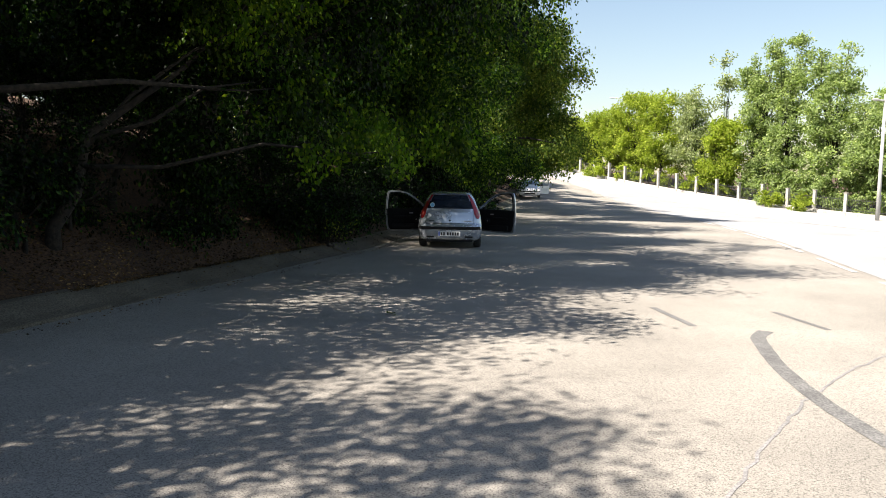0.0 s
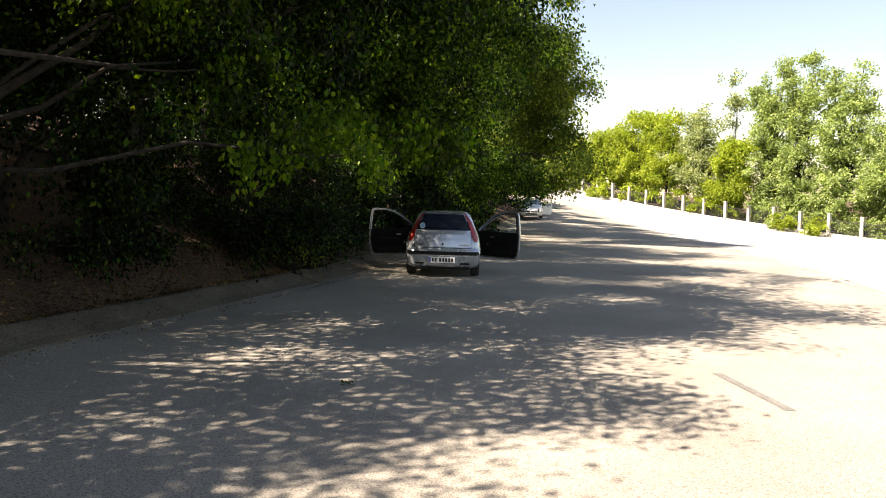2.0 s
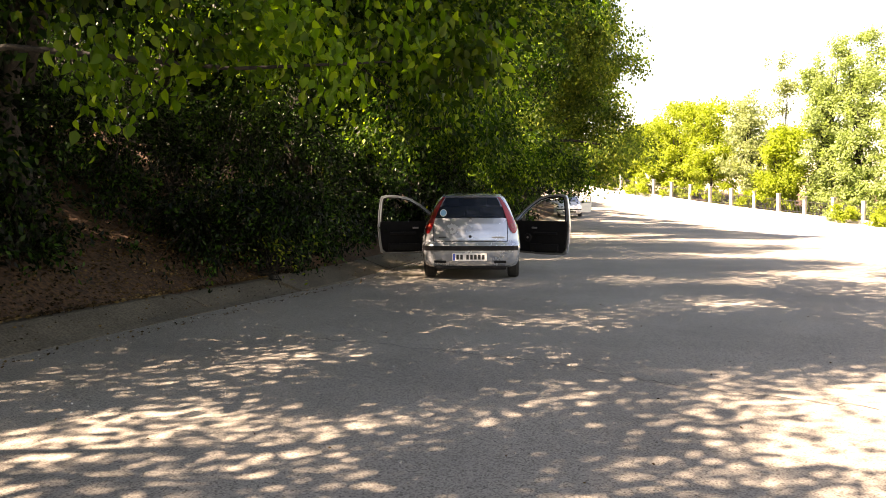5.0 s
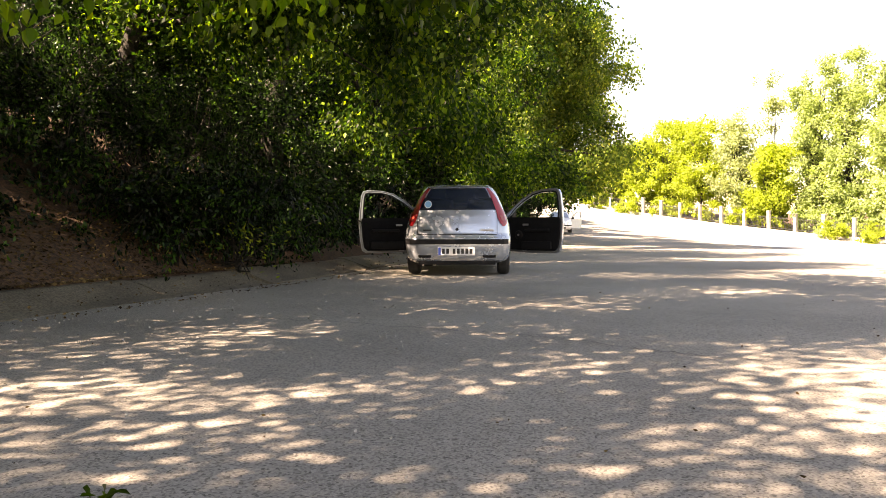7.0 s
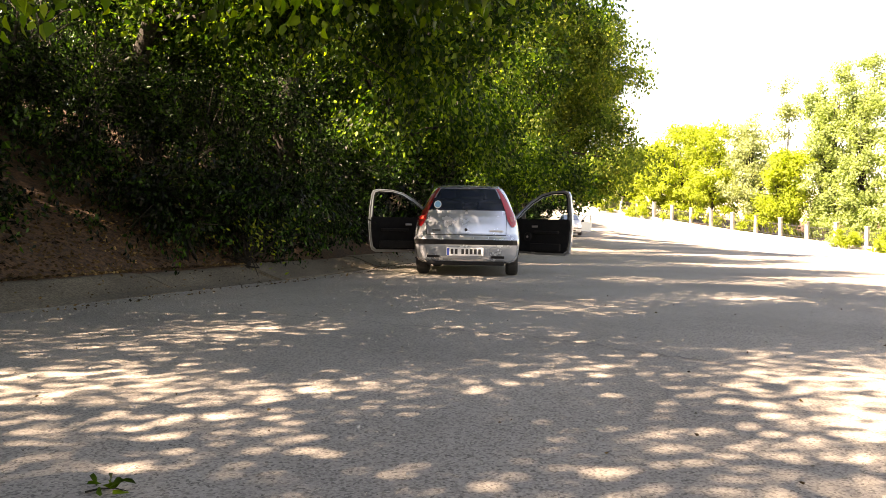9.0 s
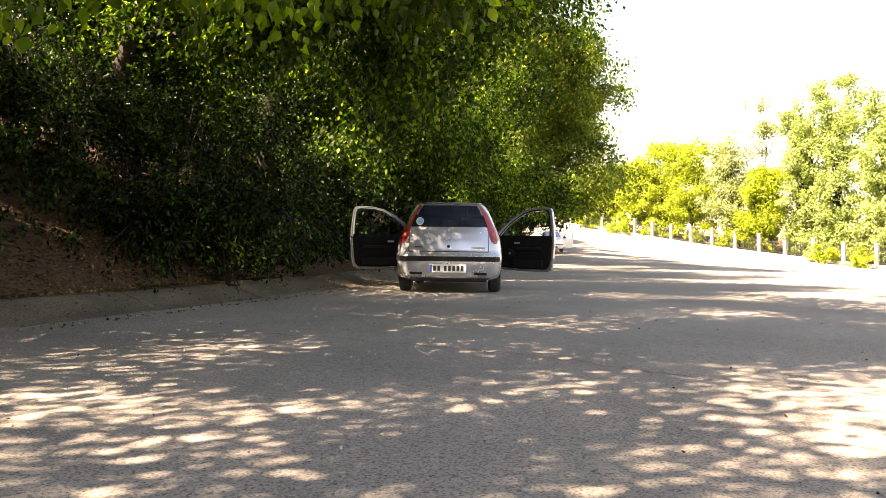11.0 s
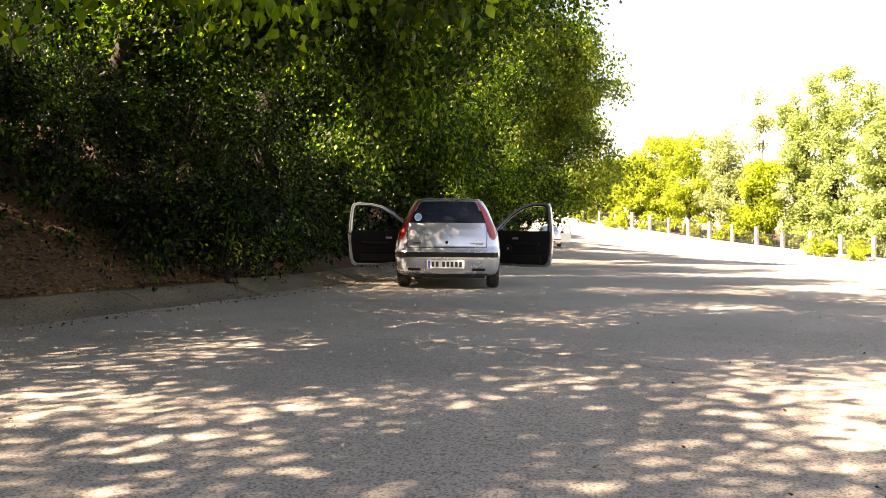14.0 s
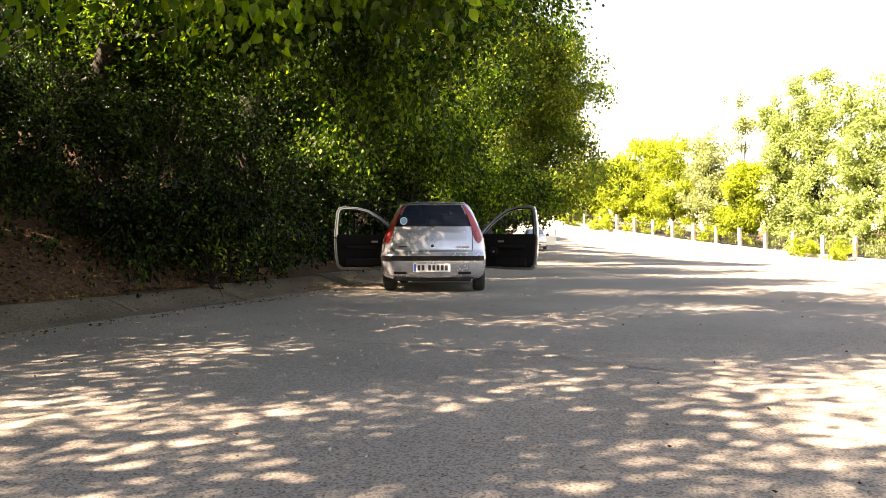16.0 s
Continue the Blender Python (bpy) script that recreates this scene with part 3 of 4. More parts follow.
def flat(name, points, mat, parent, y, depth=0.006, label=""):
    """A thin plate from an outline in x and z, at depth y."""
    n = len(points)
    verts = [(p[0], y, p[1]) for p in points] + [(p[0], y + depth, p[1]) for p in points]
    faces = [tuple(range(n)), tuple(range(n, 2 * n))[::-1]] + [(i, i + n, (i + 1) % n + n, (i + 1) % n) for i in range(n)]
    bm = bmesh.new()
    vs = [bm.verts.new(v) for v in verts]
    for f in faces:
        bm.faces.new([vs[i] for i in f])
    return part(name, bm, mat, parent, label)


def rect(x0, x1, z0, z1, r=0.01):
    out = []
    for cx, cz, a0 in ((x1 - r, z1 - r, 0), (x0 + r, z1 - r, 90), (x0 + r, z0 + r, 180), (x1 - r, z0 + r, 270)):
        out += [(cx + r * math.cos(radians(a0 + a)), cz + r * math.sin(radians(a0 + a))) for a in (0, 30, 60, 90)]
    return out


def disc(cx, cz, r, n=20):
    return [(cx + r * math.cos(2 * math.pi * i / n), cz + r * math.sin(2 * math.pi * i / n)) for i in range(n)]


def wheel(parent, x, y, side):
    prof = [(0.10, 0.175), (0.10, 0.24), (0.085, 0.272), (0.05, 0.287), (-0.05, 0.287), (-0.085, 0.272), (-0.10, 0.24), (-0.10, 0.175)]
    n = 28
    verts = [(a, r * math.cos(2 * math.pi * k / n), r * math.sin(2 * math.pi * k / n)) for k in range(n) for a, r in prof]
    p = len(prof)
    faces = [(k * p + j, k * p + (j + 1) % p, ((k + 1) % n) * p + (j + 1) % p, ((k + 1) % n) * p + j) for k in range(n) for j in range(p)]
    w = part("wheel", mesh_of("wheel", verts, faces, M["tyre"], False), None, parent)
    w.matrix_basis = pose(x, y, 0.287)
    bm = bmesh.new()
    bmesh.ops.create_cone(bm, cap_ends=True, segments=24, radius1=0.185, radius2=0.13, depth=0.12, matrix=Matrix.Translation((side * 0.02, 0, 0)) @ Matrix.Rotation(radians(90 * side), 4, "Y"))
    part("rim", bm, M["rim"], w)


DOOR = [(0.0, 0.32), (0.6, 0.29), (1.10, 0.29), (1.18, 0.34), (1.215, 0.54), (1.235, 0.85), (1.215, 1.12), (1.185, 1.36), (1.15, 1.43), (1.07, 1.455), (0.80, 1.445), (0.58, 1.395), (0.36, 1.275), (0.16, 1.12), (0.0, 0.99)]
HOLE = [(0.07, 0.94), (0.6, 0.94), (1.14, 0.94), (1.135, 1.10), (1.115, 1.31), (1.09, 1.37), (1.03, 1.39), (0.80, 1.385), (0.61, 1.34), (0.40, 1.225), (0.22, 1.09)]


def ring_plate(outer, inner, lo, hi):
    """A plate with a hole, in u (length) and z, between two depths."""
    from_to = lambda pts: [Vector(p) for p in pts]
    o, i = from_to(outer), from_to(inner)
    c = sum(i, Vector((0, 0))) / len(i)
    ang = lambda p: math.atan2(p.y - c.y, p.x - c.x)
    angles = sorted({round(ang(p), 4) for p in o + i})

    def cast(poly, a):
        d, best = Vector((math.cos(a), math.sin(a))), 0
        for p, q in zip(poly, poly[1:] + poly[:1]):
            e = q - p
            den = d.x * e.y - d.y * e.x
            if abs(den) < 1e-9:
                continue
            t = ((p.x - c.x) * e.y - (p.y - c.y) * e.x) / den
            s = ((p.x - c.x) * d.y - (p.y - c.y) * d.x) / den
            if t > 0 and -1e-6 <= s <= 1 + 1e-6:
                best = max(best, t)
        return c + d * best
    A, B = [cast(o, a) for a in angles], [cast(i, a) for a in angles]
    n = len(angles)
    verts = [(p.x, d, p.y) for d in (lo, hi) for ring in (A, B) for p in ring]
    faces = []
    for k in range(n):
        l = (k + 1) % n
        faces += [(k, l, n + l, n + k), (2 * n + l, 2 * n + k, 3 * n + k, 3 * n + l), (l, k, 2 * n + k, 2 * n + l), (n + k, n + l, 3 * n + l, 3 * n + k)]
    return verts, faces


def car_door(parent, side, paint, opened):
    """A front-hinged door: u runs from the hinge to the rear edge, depth from the inner to the outer face."""
    hinge = part("door", mesh_of("door", *ring_plate(DOOR, HOLE, 0.035, 0.085), paint), None, parent, "wide open door")
    closed = Matrix(((0, side, 0, 0), (-1, 0, 0, 0), (0, 0, 1, 0), (0, 0, 0, 1)))     # u -> -y, depth -> outwards
    hinge.matrix_basis = Matrix.Translation((side * 0.755, 2.52, 0)) @ Matrix.Rotation(radians(opened * side), 4, "Z") @ closed
    inner_o = [(0.03, 0.36), (0.6, 0.335), (1.08, 0.335), (1.14, 0.39), (1.17, 0.57), (1.19, 0.85), (1.18, 0.93), (0.6, 0.94), (0.03, 0.945)]
    bm = bmesh.new()
    vs = [bm.verts.new((u, 0.0, z)) for u, z in inner_o]
    f = bm.faces.new(vs)
    g = bmesh.ops.extrude_face_region(bm, geom=[f])
    bmesh.ops.translate(bm, verts=[v for v in g["geom"] if isinstance(v, bmesh.types.BMVert)], vec=(0, 0.05, 0))
    panel = part("door_panel", bm, M["fabric"], hinge, "black inner door panel")
    seal_o = [(u * 0.985 + 0.006, z * 0.985 + 0.012) for u, z in DOOR]
    part("door_seal", mesh_of("door_seal", *ring_plate(seal_o, [(u * 0.95 + 0.03, z * 0.95 + 0.045) for u, z in DOOR], 0.02, 0.036), M["seal"]), None, hinge)
    wider = [(0.67 + (u - 0.67) * 1.05, 1.14 + (z - 1.14) * 1.10) for u, z in HOLE]
    part("window_trim", mesh_of("window_trim", *ring_plate(wider, HOLE, 0.022, 0.0345), M["trim"]), None, hinge, "black window surround")
    bm = bmesh.new()
    vs = [bm.verts.new((u, 0.055, z)) for u, z in HOLE]
    bm.faces.new(vs)
    g = bmesh.ops.extrude_face_region(bm, geom=bm.faces[:])
    bmesh.ops.translate(bm, verts=[v for v in g["geom"] if isinstance(v, bmesh.types.BMVert)], vec=(0, 0.004, 0))
    part("door_glass", bm, M["clear"], hinge)
    bm = bmesh.new()
    bmesh.ops.create_cone(bm, cap_ends=True, segments=20, radius1=0.085, radius2=0.07, depth=0.02, matrix=Matrix.Translation((0.33, -0.01, 0.62)) @ Matrix.Rotation(radians(90), 4, "X"))
    part("speaker", bm, M["trim"], hinge)
    bm = bmesh.new()
    bmesh.ops.create_cone(bm, cap_ends=True, segments=14, radius1=0.022, radius2=0.018, depth=0.012, matrix=Matrix.Translation((0.33, -0.025, 0.62)) @ Matrix.Rotation(radians(90), 4, "X"))
    part("speaker_cap", bm, M["rim"], hinge)
    part("armrest", boxed((0.48, -0.055, 0.68), (1.0, 0.0, 0.73), 0.015), M["trim"], hinge)
    part("door_pocket", boxed((0.40, -0.045, 0.37), (1.03, 0.0, 0.50), 0.012), M["trim"], hinge)
    part("inner_handle", boxed((0.42, -0.02, 0.79), (0.54, 0.0, 0.825), 0.008), M["rim"], hinge)
    part("latch", boxed((1.19, 0.03, 0.74), (1.232, 0.07, 0.83), 0.006), M["rim"], hinge)
    part("outer_handle", boxed((0.98, 0.085, 0.80), (1.14, 0.11, 0.84), 0.01), paint, hinge)
    bm = boxed((-0.02, 0.09, 0.93), (0.12, 0.25, 1.06), 0.03)
    part("wing_mirror", bm, M["trim"], hinge)


def seat(parent, x, y):
    bm = boxed((x - 0.24, y, 0.42), (x + 0.24, y + 0.5, 0.58), 0.05)
    s = part("seat", bm, M["fabric"], parent)
    bm = boxed((-0.23, -0.06, 0), (0.23, 0.06, 0.56), 0.045)
    b = part("seat_back", bm, M["fabric"], s)
    b.matrix_basis = pose(x, y, 0.54, 12, 0, 0)
    h = part("headrest", boxed((x - 0.12, y - 0.18, 1.10), (x + 0.12, y - 0.08, 1.26), 0.03), M["fabric"], s)


def hatchback(name, label, at, turn, paint, doors, group=""):
    """A small three-door hatchback; its rear bumper is at y = 0 and its front at y = 3.8."""
    t = thing(name, label, "car", at, group, turn=turn)
    sides = [s for s, _ in doors]
    part("body", mesh_of("body", *shell(0.0, sides), paint, True), None, t)
    part("lining", mesh_of("lining", *shell(0.035, sides), M["fabric"], True), None, t, "dark cabin lining")
    zs = np.linspace(1.032, 1.402, 10)
    part("rear_window", mesh_of("rear_window", *skin_patch(zs, lambda z: (-(level(z)[0] - 0.10), level(z)[0] - 0.10), -0.004), M["tint"], True), None, t, "dark tinted rear window")
    part("windscreen", mesh_of("windscreen", *skin_patch(zs, lambda z: (-(level(z)[0] - 0.07), level(z)[0] - 0.07), -0.004, "front"), M["tint"], True), None, t, "dark windscreen")
    for s in (-1, 1):
        v, f = [], []
        zz, yy = np.linspace(1.02, 1.40, 6), np.linspace(0, 1, 6)
        for z in zz:
            w, r, fr, c = level(z)
            v += [(s * (w - 0.004), r + 0.43 + u * (1.24 - r - 0.43), z) for u in yy]
        f = [(i * 6 + j, i * 6 + j + 1, (i + 1) * 6 + j + 1, (i + 1) * 6 + j) for i in range(5) for j in range(5)]
        part("side_window", mesh_of("side_window", v, f, M["tint"]), None, t)
        # tall rear lamp clusters that run up the pillars
        lamp = lambda z, s=s: tuple(sorted((s * (level(z)[0] - np.interp(z, [0.77, 0.82, 0.90, 1.02, 1.38], [0.10, 0.135, 0.150, 0.130, 0.112])), s * (level(z)[0] - np.interp(z, [0.77, 0.83, 0.92, 1.02, 1.38], [0.075, 0.02, 0.006, 0.015, 0.062])))))
        l = thick("tail_lamp", skin_patch(np.linspace(0.775, 1.385, 16), lamp, 0.014, "rear", 6), M["red"], t, 0.03, "tall red tail lamp")
        clear = lambda z, s=s: tuple(sorted((s * (level(z)[0] - 0.105), s * (level(z)[0] - 0.065))))
        thick("reversing_lens", skin_patch(np.linspace(0.86, 0.94, 4), clear, 0.02, "rear", 4), M["lens"], l, 0.006)
        head = lambda z, s=s: tuple(sorted((s * (level(z)[0] - 0.36), s * (level(z)[0] - 0.06))))
        thick("headlamp", skin_patch(np.linspace(0.60, 0.74, 5), head, 0.012, "front", 8), M["amber"], t, -0.03, "clear headlamp")
    thick("bumper_strip", skin_patch(np.linspace(0.495, 0.572, 5), lambda z: (-0.80, 0.80), 0.016, "rear", 24), M["trim"], t, 0.03, "black bumper strip")
    thick("bumper_strip", skin_patch(np.linspace(0.46, 0.52, 4), lambda z: (-0.80, 0.80), 0.014, "front", 24), M["trim"], t, -0.03, "black bumper strip")
    thick("grille", skin_patch(np.linspace(0.27, 0.38, 4), lambda z: (-0.42, 0.42), 0.01, "front", 12), M["trim"], t, -0.03, "dark air intake")
    thick("plate_recess", skin_patch(np.linspace(0.275, 0.475, 6), lambda z: (-0.355, 0.355), 0.008, "rear", 10), paint, t, 0.02)
    # seams of the tailgate
    thick("tailgate_seam", skin_patch(np.linspace(0.640, 0.650, 2), lambda z: (-0.62, 0.62), 0.004, "rear", 20), M["trim"], t, 0.01)
    for s in (-1, 1):
        thick("tailgate_seam", skin_patch(np.linspace(0.645, 1.03, 8), lambda z, s=s: tuple(sorted((s * 0.618, s * 0.626))), 0.004, "rear", 2), M["trim"], t, 0.01)
        thick("bumper_slot", skin_patch(np.linspace(0.285, 0.325, 4), lambda z, s=s: tuple(sorted((s * 0.40, s * 0.60))), 0.008, "rear", 8), M["trim"], t, 0.03, "dark slot in the bumper")
        thick("mud_flap", skin_patch(np.linspace(0.21, 0.24, 2), lambda z, s=s: tuple(sorted((s * 0.56, s * 0.70))), 0.0, "rear", 4), M["trim"], t, 0.05)
    part("valance", boxed((-0.60, 0.03, 0.175), (0.60, 0.30, 0.235), 0.02), M["trim"], t, "black lower valance")
    part("silencer", boxed((-0.36, 0.25, 0.16), (-0.05, 0.55, 0.27), 0.05), M["trim"], t)
    part("underbody", boxed((-0.62, 0.35, 0.19), (0.62, 3.5, 0.30), 0.02), M["trim"], t)
    part("rear_axle", boxed((-0.66, 0.62, 0.24), (0.66, 0.70, 0.32), 0.02), M["trim"], t)
    # number plate with bars in place of its characters
    yp = -0.047
    plate = flat("number_plate", rect(-0.29, 0.28, 0.325, 0.450, 0.008), M["plate"], t, yp, 0.01, "white number plate with a blue band")
    flat("plate_band", rect(-0.285, -0.245, 0.33, 0.445, 0.004), M["plate_blue"], plate, yp - 0.002, 0.003, "blue band")
    for x0 in (-0.225, -0.160, -0.060, 0.005, 0.070, 0.135, 0.200):
        flat("plate_bar", rect(x0, x0 + 0.042, 0.348, 0.428, 0.004), M["ink"], plate, yp - 0.002, 0.003)
    # badge, lock, lettering bars, sticker, wiper stub, high brake lamp
    flat("badge", disc(0.0, 0.985, 0.022), M["rim"], t, 0.150, 0.02, "round chrome badge")
    flat("tailgate_lock", disc(0.0, 0.725, 0.024), M["trim"], t, 0.070, 0.02, "black lock")
    flat("lettering_bar", rect(0.36, 0.57, 0.700, 0.722, 0.004), M["rim"], t, 0.082, 0.02, "small chrome lettering bar")
    flat("lettering_bar", rect(-0.53, -0.40, 0.705, 0.722, 0.004), M["trim"], t, 0.082, 0.02)
    if name == "car":
        bm = bmesh.new()
        ring = [bm.verts.new((-0.463 + 0.058 * math.cos(a), float(np.interp(1.12 + 0.058 * math.sin(a), LZ, [l[2] for l in LEVELS])) + 0.018, 1.12 + 0.062 * math.sin(a))) for a in np.linspace(0, 2 * math.pi, 24, endpoint=False)]
        bm.faces.new(ring)
        st = part("sticker", bm, M["plate"], t, "round white and blue sticker")
        bm = bmesh.new()
        ring = [bm.verts.new((-0.463 + 0.046 * math.cos(a), float(np.interp(1.12 + 0.046 * math.sin(a), LZ, [l[2] for l in LEVELS])) + 0.014, 1.12 + 0.050 * math.sin(a))) for a in np.linspace(0, 2 * math.pi, 24, endpoint=False)]
        bm.faces.new(ring)
        part("sticker_face", bm, M["sticker"], st, "pale blue disc")
    part("wiper", boxed((-0.02, 0.155, 1.025), (0.02, 0.19, 1.045), 0.006), M["trim"], t)
    thick("spoiler_lip", skin_patch(np.linspace(1.408, 1.434, 4), lambda z: (-0.50, 0.50), 0.03, "rear", 14), paint, t, 0.10)
    thick("high_brake_lamp", skin_patch(np.linspace(1.362, 1.382, 2), lambda z: (-0.13, 0.13), 0.006, "rear", 8), M["trim"], t, 0.01)
    for x in (-0.72, 0.72):
        for wy in (0.66, 3.12):
            wheel(t, x, wy, 1 if x > 0 else -1)
    seat(t, -0.34, 1.45)
    seat(t, 0.34, 1.45)
    part("rear_bench", boxed((-0.58, 0.85, 0.45), (0.58, 1.0, 0.98), 0.05), M["fabric"], t)
    part("dashboard", boxed((-0.62, 2.25, 0.62), (0.62, 2.62, 0.92), 0.06), M["fabric"], t)
    for s, opened in doors:
        car_door(t, s, paint, opened)
    return t


CAR_AT = (-0.255, 19.12, 0.0)
hatchback("car", "silver three-door hatchback parked at the kerb with both doors open", CAR_AT, 0.0, M["silver"], [(-1, 69), (1, 55)])
hatchback("parked_car", "white hatchback facing down the road with one door open", (4.85, 61.8, ground_z(4.85, 61.8)), 176, M["white"], [(-1, 36)])

# ---- trees along the kerb ----
def lobes_round(rng, rx, height, low, n=9, lean=(0, 0)):
    """A broad uneven crown of several lobes."""
    out = [(lean[0] * 0.5, lean[1] * 0.5, (height + low) / 2, rx * 0.7, rx * 0.7, (height - low) * 0.45)]
    for i in range(n):
        a = 2 * math.pi * (i + rng.random() * 0.7) / n * 2.0
        h = low + (height - low) * (0.12 + 0.72 * (i + rng.random()) / n)
        rr = rx * (0.62 - 0.35 * max(0, (h - low) / (height - low) - 0.45))
        s = rx * (0.30 + 0.16 * rng.random())
        out.append((lean[0] * h / height + rr * math.cos(a), lean[1] * h / height + rr * math.sin(a), h, s, s, s * 0.75))
    return out


def lobes_poplar(rng, rx, height, low):
    """Several upright stems side by side, each a stack of lobes narrowing to a point."""
    out = []
    for k, (a, share) in enumerate(((0.4, 1.0), (2.6, 0.96), (4.6, 0.91), (1.5, 0.83), (3.7, 0.72))):
        cx, cy, top = 0.52 * rx * math.cos(a), 0.52 * rx * math.sin(a), low + (height - low) * share
        for i in range(9):
            u = (i + 0.5) / 9
            r = rx * 0.46 * (0.48 + 0.52 * math.sin(math.pi * min(1.0, 0.2 + 0.78 * u)) ** 0.8)
            out.append((cx + rng.normal() * 0.15, cy + rng.normal() * 0.15, low + (top - low) * u, r, r, (top - low) / 9 * 0.75))
    return out


def lobes_column(rng, rx, height, low, n=15):
    """A tall upright crown of stacked lobes."""
    out = []
    for i in range(n):
        u = (i + 0.5) / n
        r = rx * (0.32 + 0.68 * math.sin(math.pi * (0.08 + 0.84 * u)))
        a = rng.random() * 6.28
        out.append((0.38 * r * math.cos(a), 0.38 * r * math.sin(a), low + (height - low) * u, r * 0.62, r * 0.62, (height - low) / n * 1.25))
    return out


def lobes_vase(rng, rl, shift, zl, out, zh, inner=0.05):
    """A crown narrow below and spreading over the road above: rl and zl for the low part, out and zh for the high part."""
    low = []
    for i in range(7):
        a = 2 * math.pi * (i + 0.6 * rng.random()) / 7
        r = rl * 0.55
        low.append((shift + r * math.cos(a), r * math.sin(a), zl[0] + (zl[1] - zl[0]) * rng.random(), rl * 0.45, rl * 0.45, rl * 0.38))
    for i in range(10):
        low.append((out * (inner + (1 - inner) * (i + 0.3 * rng.random()) / 9), rng.uniform(-2.3, 2.3), rng.uniform(*zh), 1.6, 1.7, 0.9))
    return low


def vase_tree(y, back, lobe_args, clumps, per, leaf, seed, mat="leaf_elm", label="broad-leaved tree on the bank overhanging the road", radius=0.16, bough=7, heap=0.48, more=(), gaps=()):
    x = float(kerb_x(y)) - back
    return tree("tree", label, (x, y, ground_z(x, y)), lobes_vase(np.random.default_rng(seed), *lobe_args) + list(more), radius, clumps, per, leaf, M[mat], seed, "trees on the bank", 1.0, 0.2, 0.55, fine=False, floor_z=0.9, wide=0.62, extra=0.25 if y < 12 else 0.5, bough=bough, heap=heap, gaps=gaps)


def kerb_tree(y, back, rx, height, low, clumps, per, leaf, seed, mat="leaf_elm", lean=(0.8, 0), label="broad-leaved tree on the bank overhanging the road", radius=0.16, fine=False, length=0.9, bough=7, heap=0.48, more=()):
    x = float(kerb_x(y)) - back
    rng = np.random.default_rng(seed)
    return tree("tree", label, (x, y, ground_z(x, y)), lobes_round(rng, rx, height, low, 10, lean) + list(more), radius, int(clumps * 0.40), int(per * 2.3), leaf * 1.05, M[mat], seed, "trees on the bank", length * 1.3, 0.23, 0.55, fine=fine, floor_z=low * 0.6, wide=0.66, extra=0.25 if y < 12 else 1, bough=bough, heap=heap)


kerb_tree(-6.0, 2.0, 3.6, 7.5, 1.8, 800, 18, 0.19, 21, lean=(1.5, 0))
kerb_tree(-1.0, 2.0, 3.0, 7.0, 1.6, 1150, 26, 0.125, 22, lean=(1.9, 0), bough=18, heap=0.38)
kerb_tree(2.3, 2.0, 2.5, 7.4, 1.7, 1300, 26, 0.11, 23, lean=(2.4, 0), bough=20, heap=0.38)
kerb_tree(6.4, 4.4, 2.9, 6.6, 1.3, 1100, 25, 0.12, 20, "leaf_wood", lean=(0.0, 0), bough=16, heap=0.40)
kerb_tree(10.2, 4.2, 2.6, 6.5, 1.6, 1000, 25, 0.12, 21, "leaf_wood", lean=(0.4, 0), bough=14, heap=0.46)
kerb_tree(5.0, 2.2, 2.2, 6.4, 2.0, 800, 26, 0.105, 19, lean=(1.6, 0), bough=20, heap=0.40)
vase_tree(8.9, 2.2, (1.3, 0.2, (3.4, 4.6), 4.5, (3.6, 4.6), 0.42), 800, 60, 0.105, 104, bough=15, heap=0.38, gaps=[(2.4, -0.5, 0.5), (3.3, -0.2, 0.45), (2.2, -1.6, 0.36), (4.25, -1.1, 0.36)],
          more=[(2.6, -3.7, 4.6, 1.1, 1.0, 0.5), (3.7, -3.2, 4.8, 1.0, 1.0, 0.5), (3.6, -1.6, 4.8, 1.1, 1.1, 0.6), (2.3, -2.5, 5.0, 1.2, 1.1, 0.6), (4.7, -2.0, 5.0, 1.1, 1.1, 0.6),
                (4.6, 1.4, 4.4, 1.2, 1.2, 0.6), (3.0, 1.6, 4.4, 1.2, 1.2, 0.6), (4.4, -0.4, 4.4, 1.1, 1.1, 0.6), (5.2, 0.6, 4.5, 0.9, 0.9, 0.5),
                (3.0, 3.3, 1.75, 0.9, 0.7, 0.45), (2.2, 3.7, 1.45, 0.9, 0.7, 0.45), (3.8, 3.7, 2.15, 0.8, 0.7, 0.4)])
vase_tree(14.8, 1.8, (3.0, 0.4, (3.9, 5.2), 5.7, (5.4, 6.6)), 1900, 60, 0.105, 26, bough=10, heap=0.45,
          more=[(4.2, -3.4, 5.8, 1.2, 1.2, 0.7), (4.0, -2.8, 6.0, 1.4, 1.4, 0.7), (5.0, -2.2, 6.0, 1.2, 1.2, 0.7), (5.6, -1.2, 6.2, 1.2, 1.3, 0.7),
                (2.0, -4.0, 6.0, 1.3, 1.3, 0.7), (3.2, -3.6, 6.1, 1.3, 1.3, 0.7), (3.0, -4.4, 6.0, 1.1, 1.1, 0.7), (2.5, -5.2, 6.0, 1.2, 1.2, 0.7), (-0.4, -2.4, 5.2, 1.2, 1.2, 0.7)])
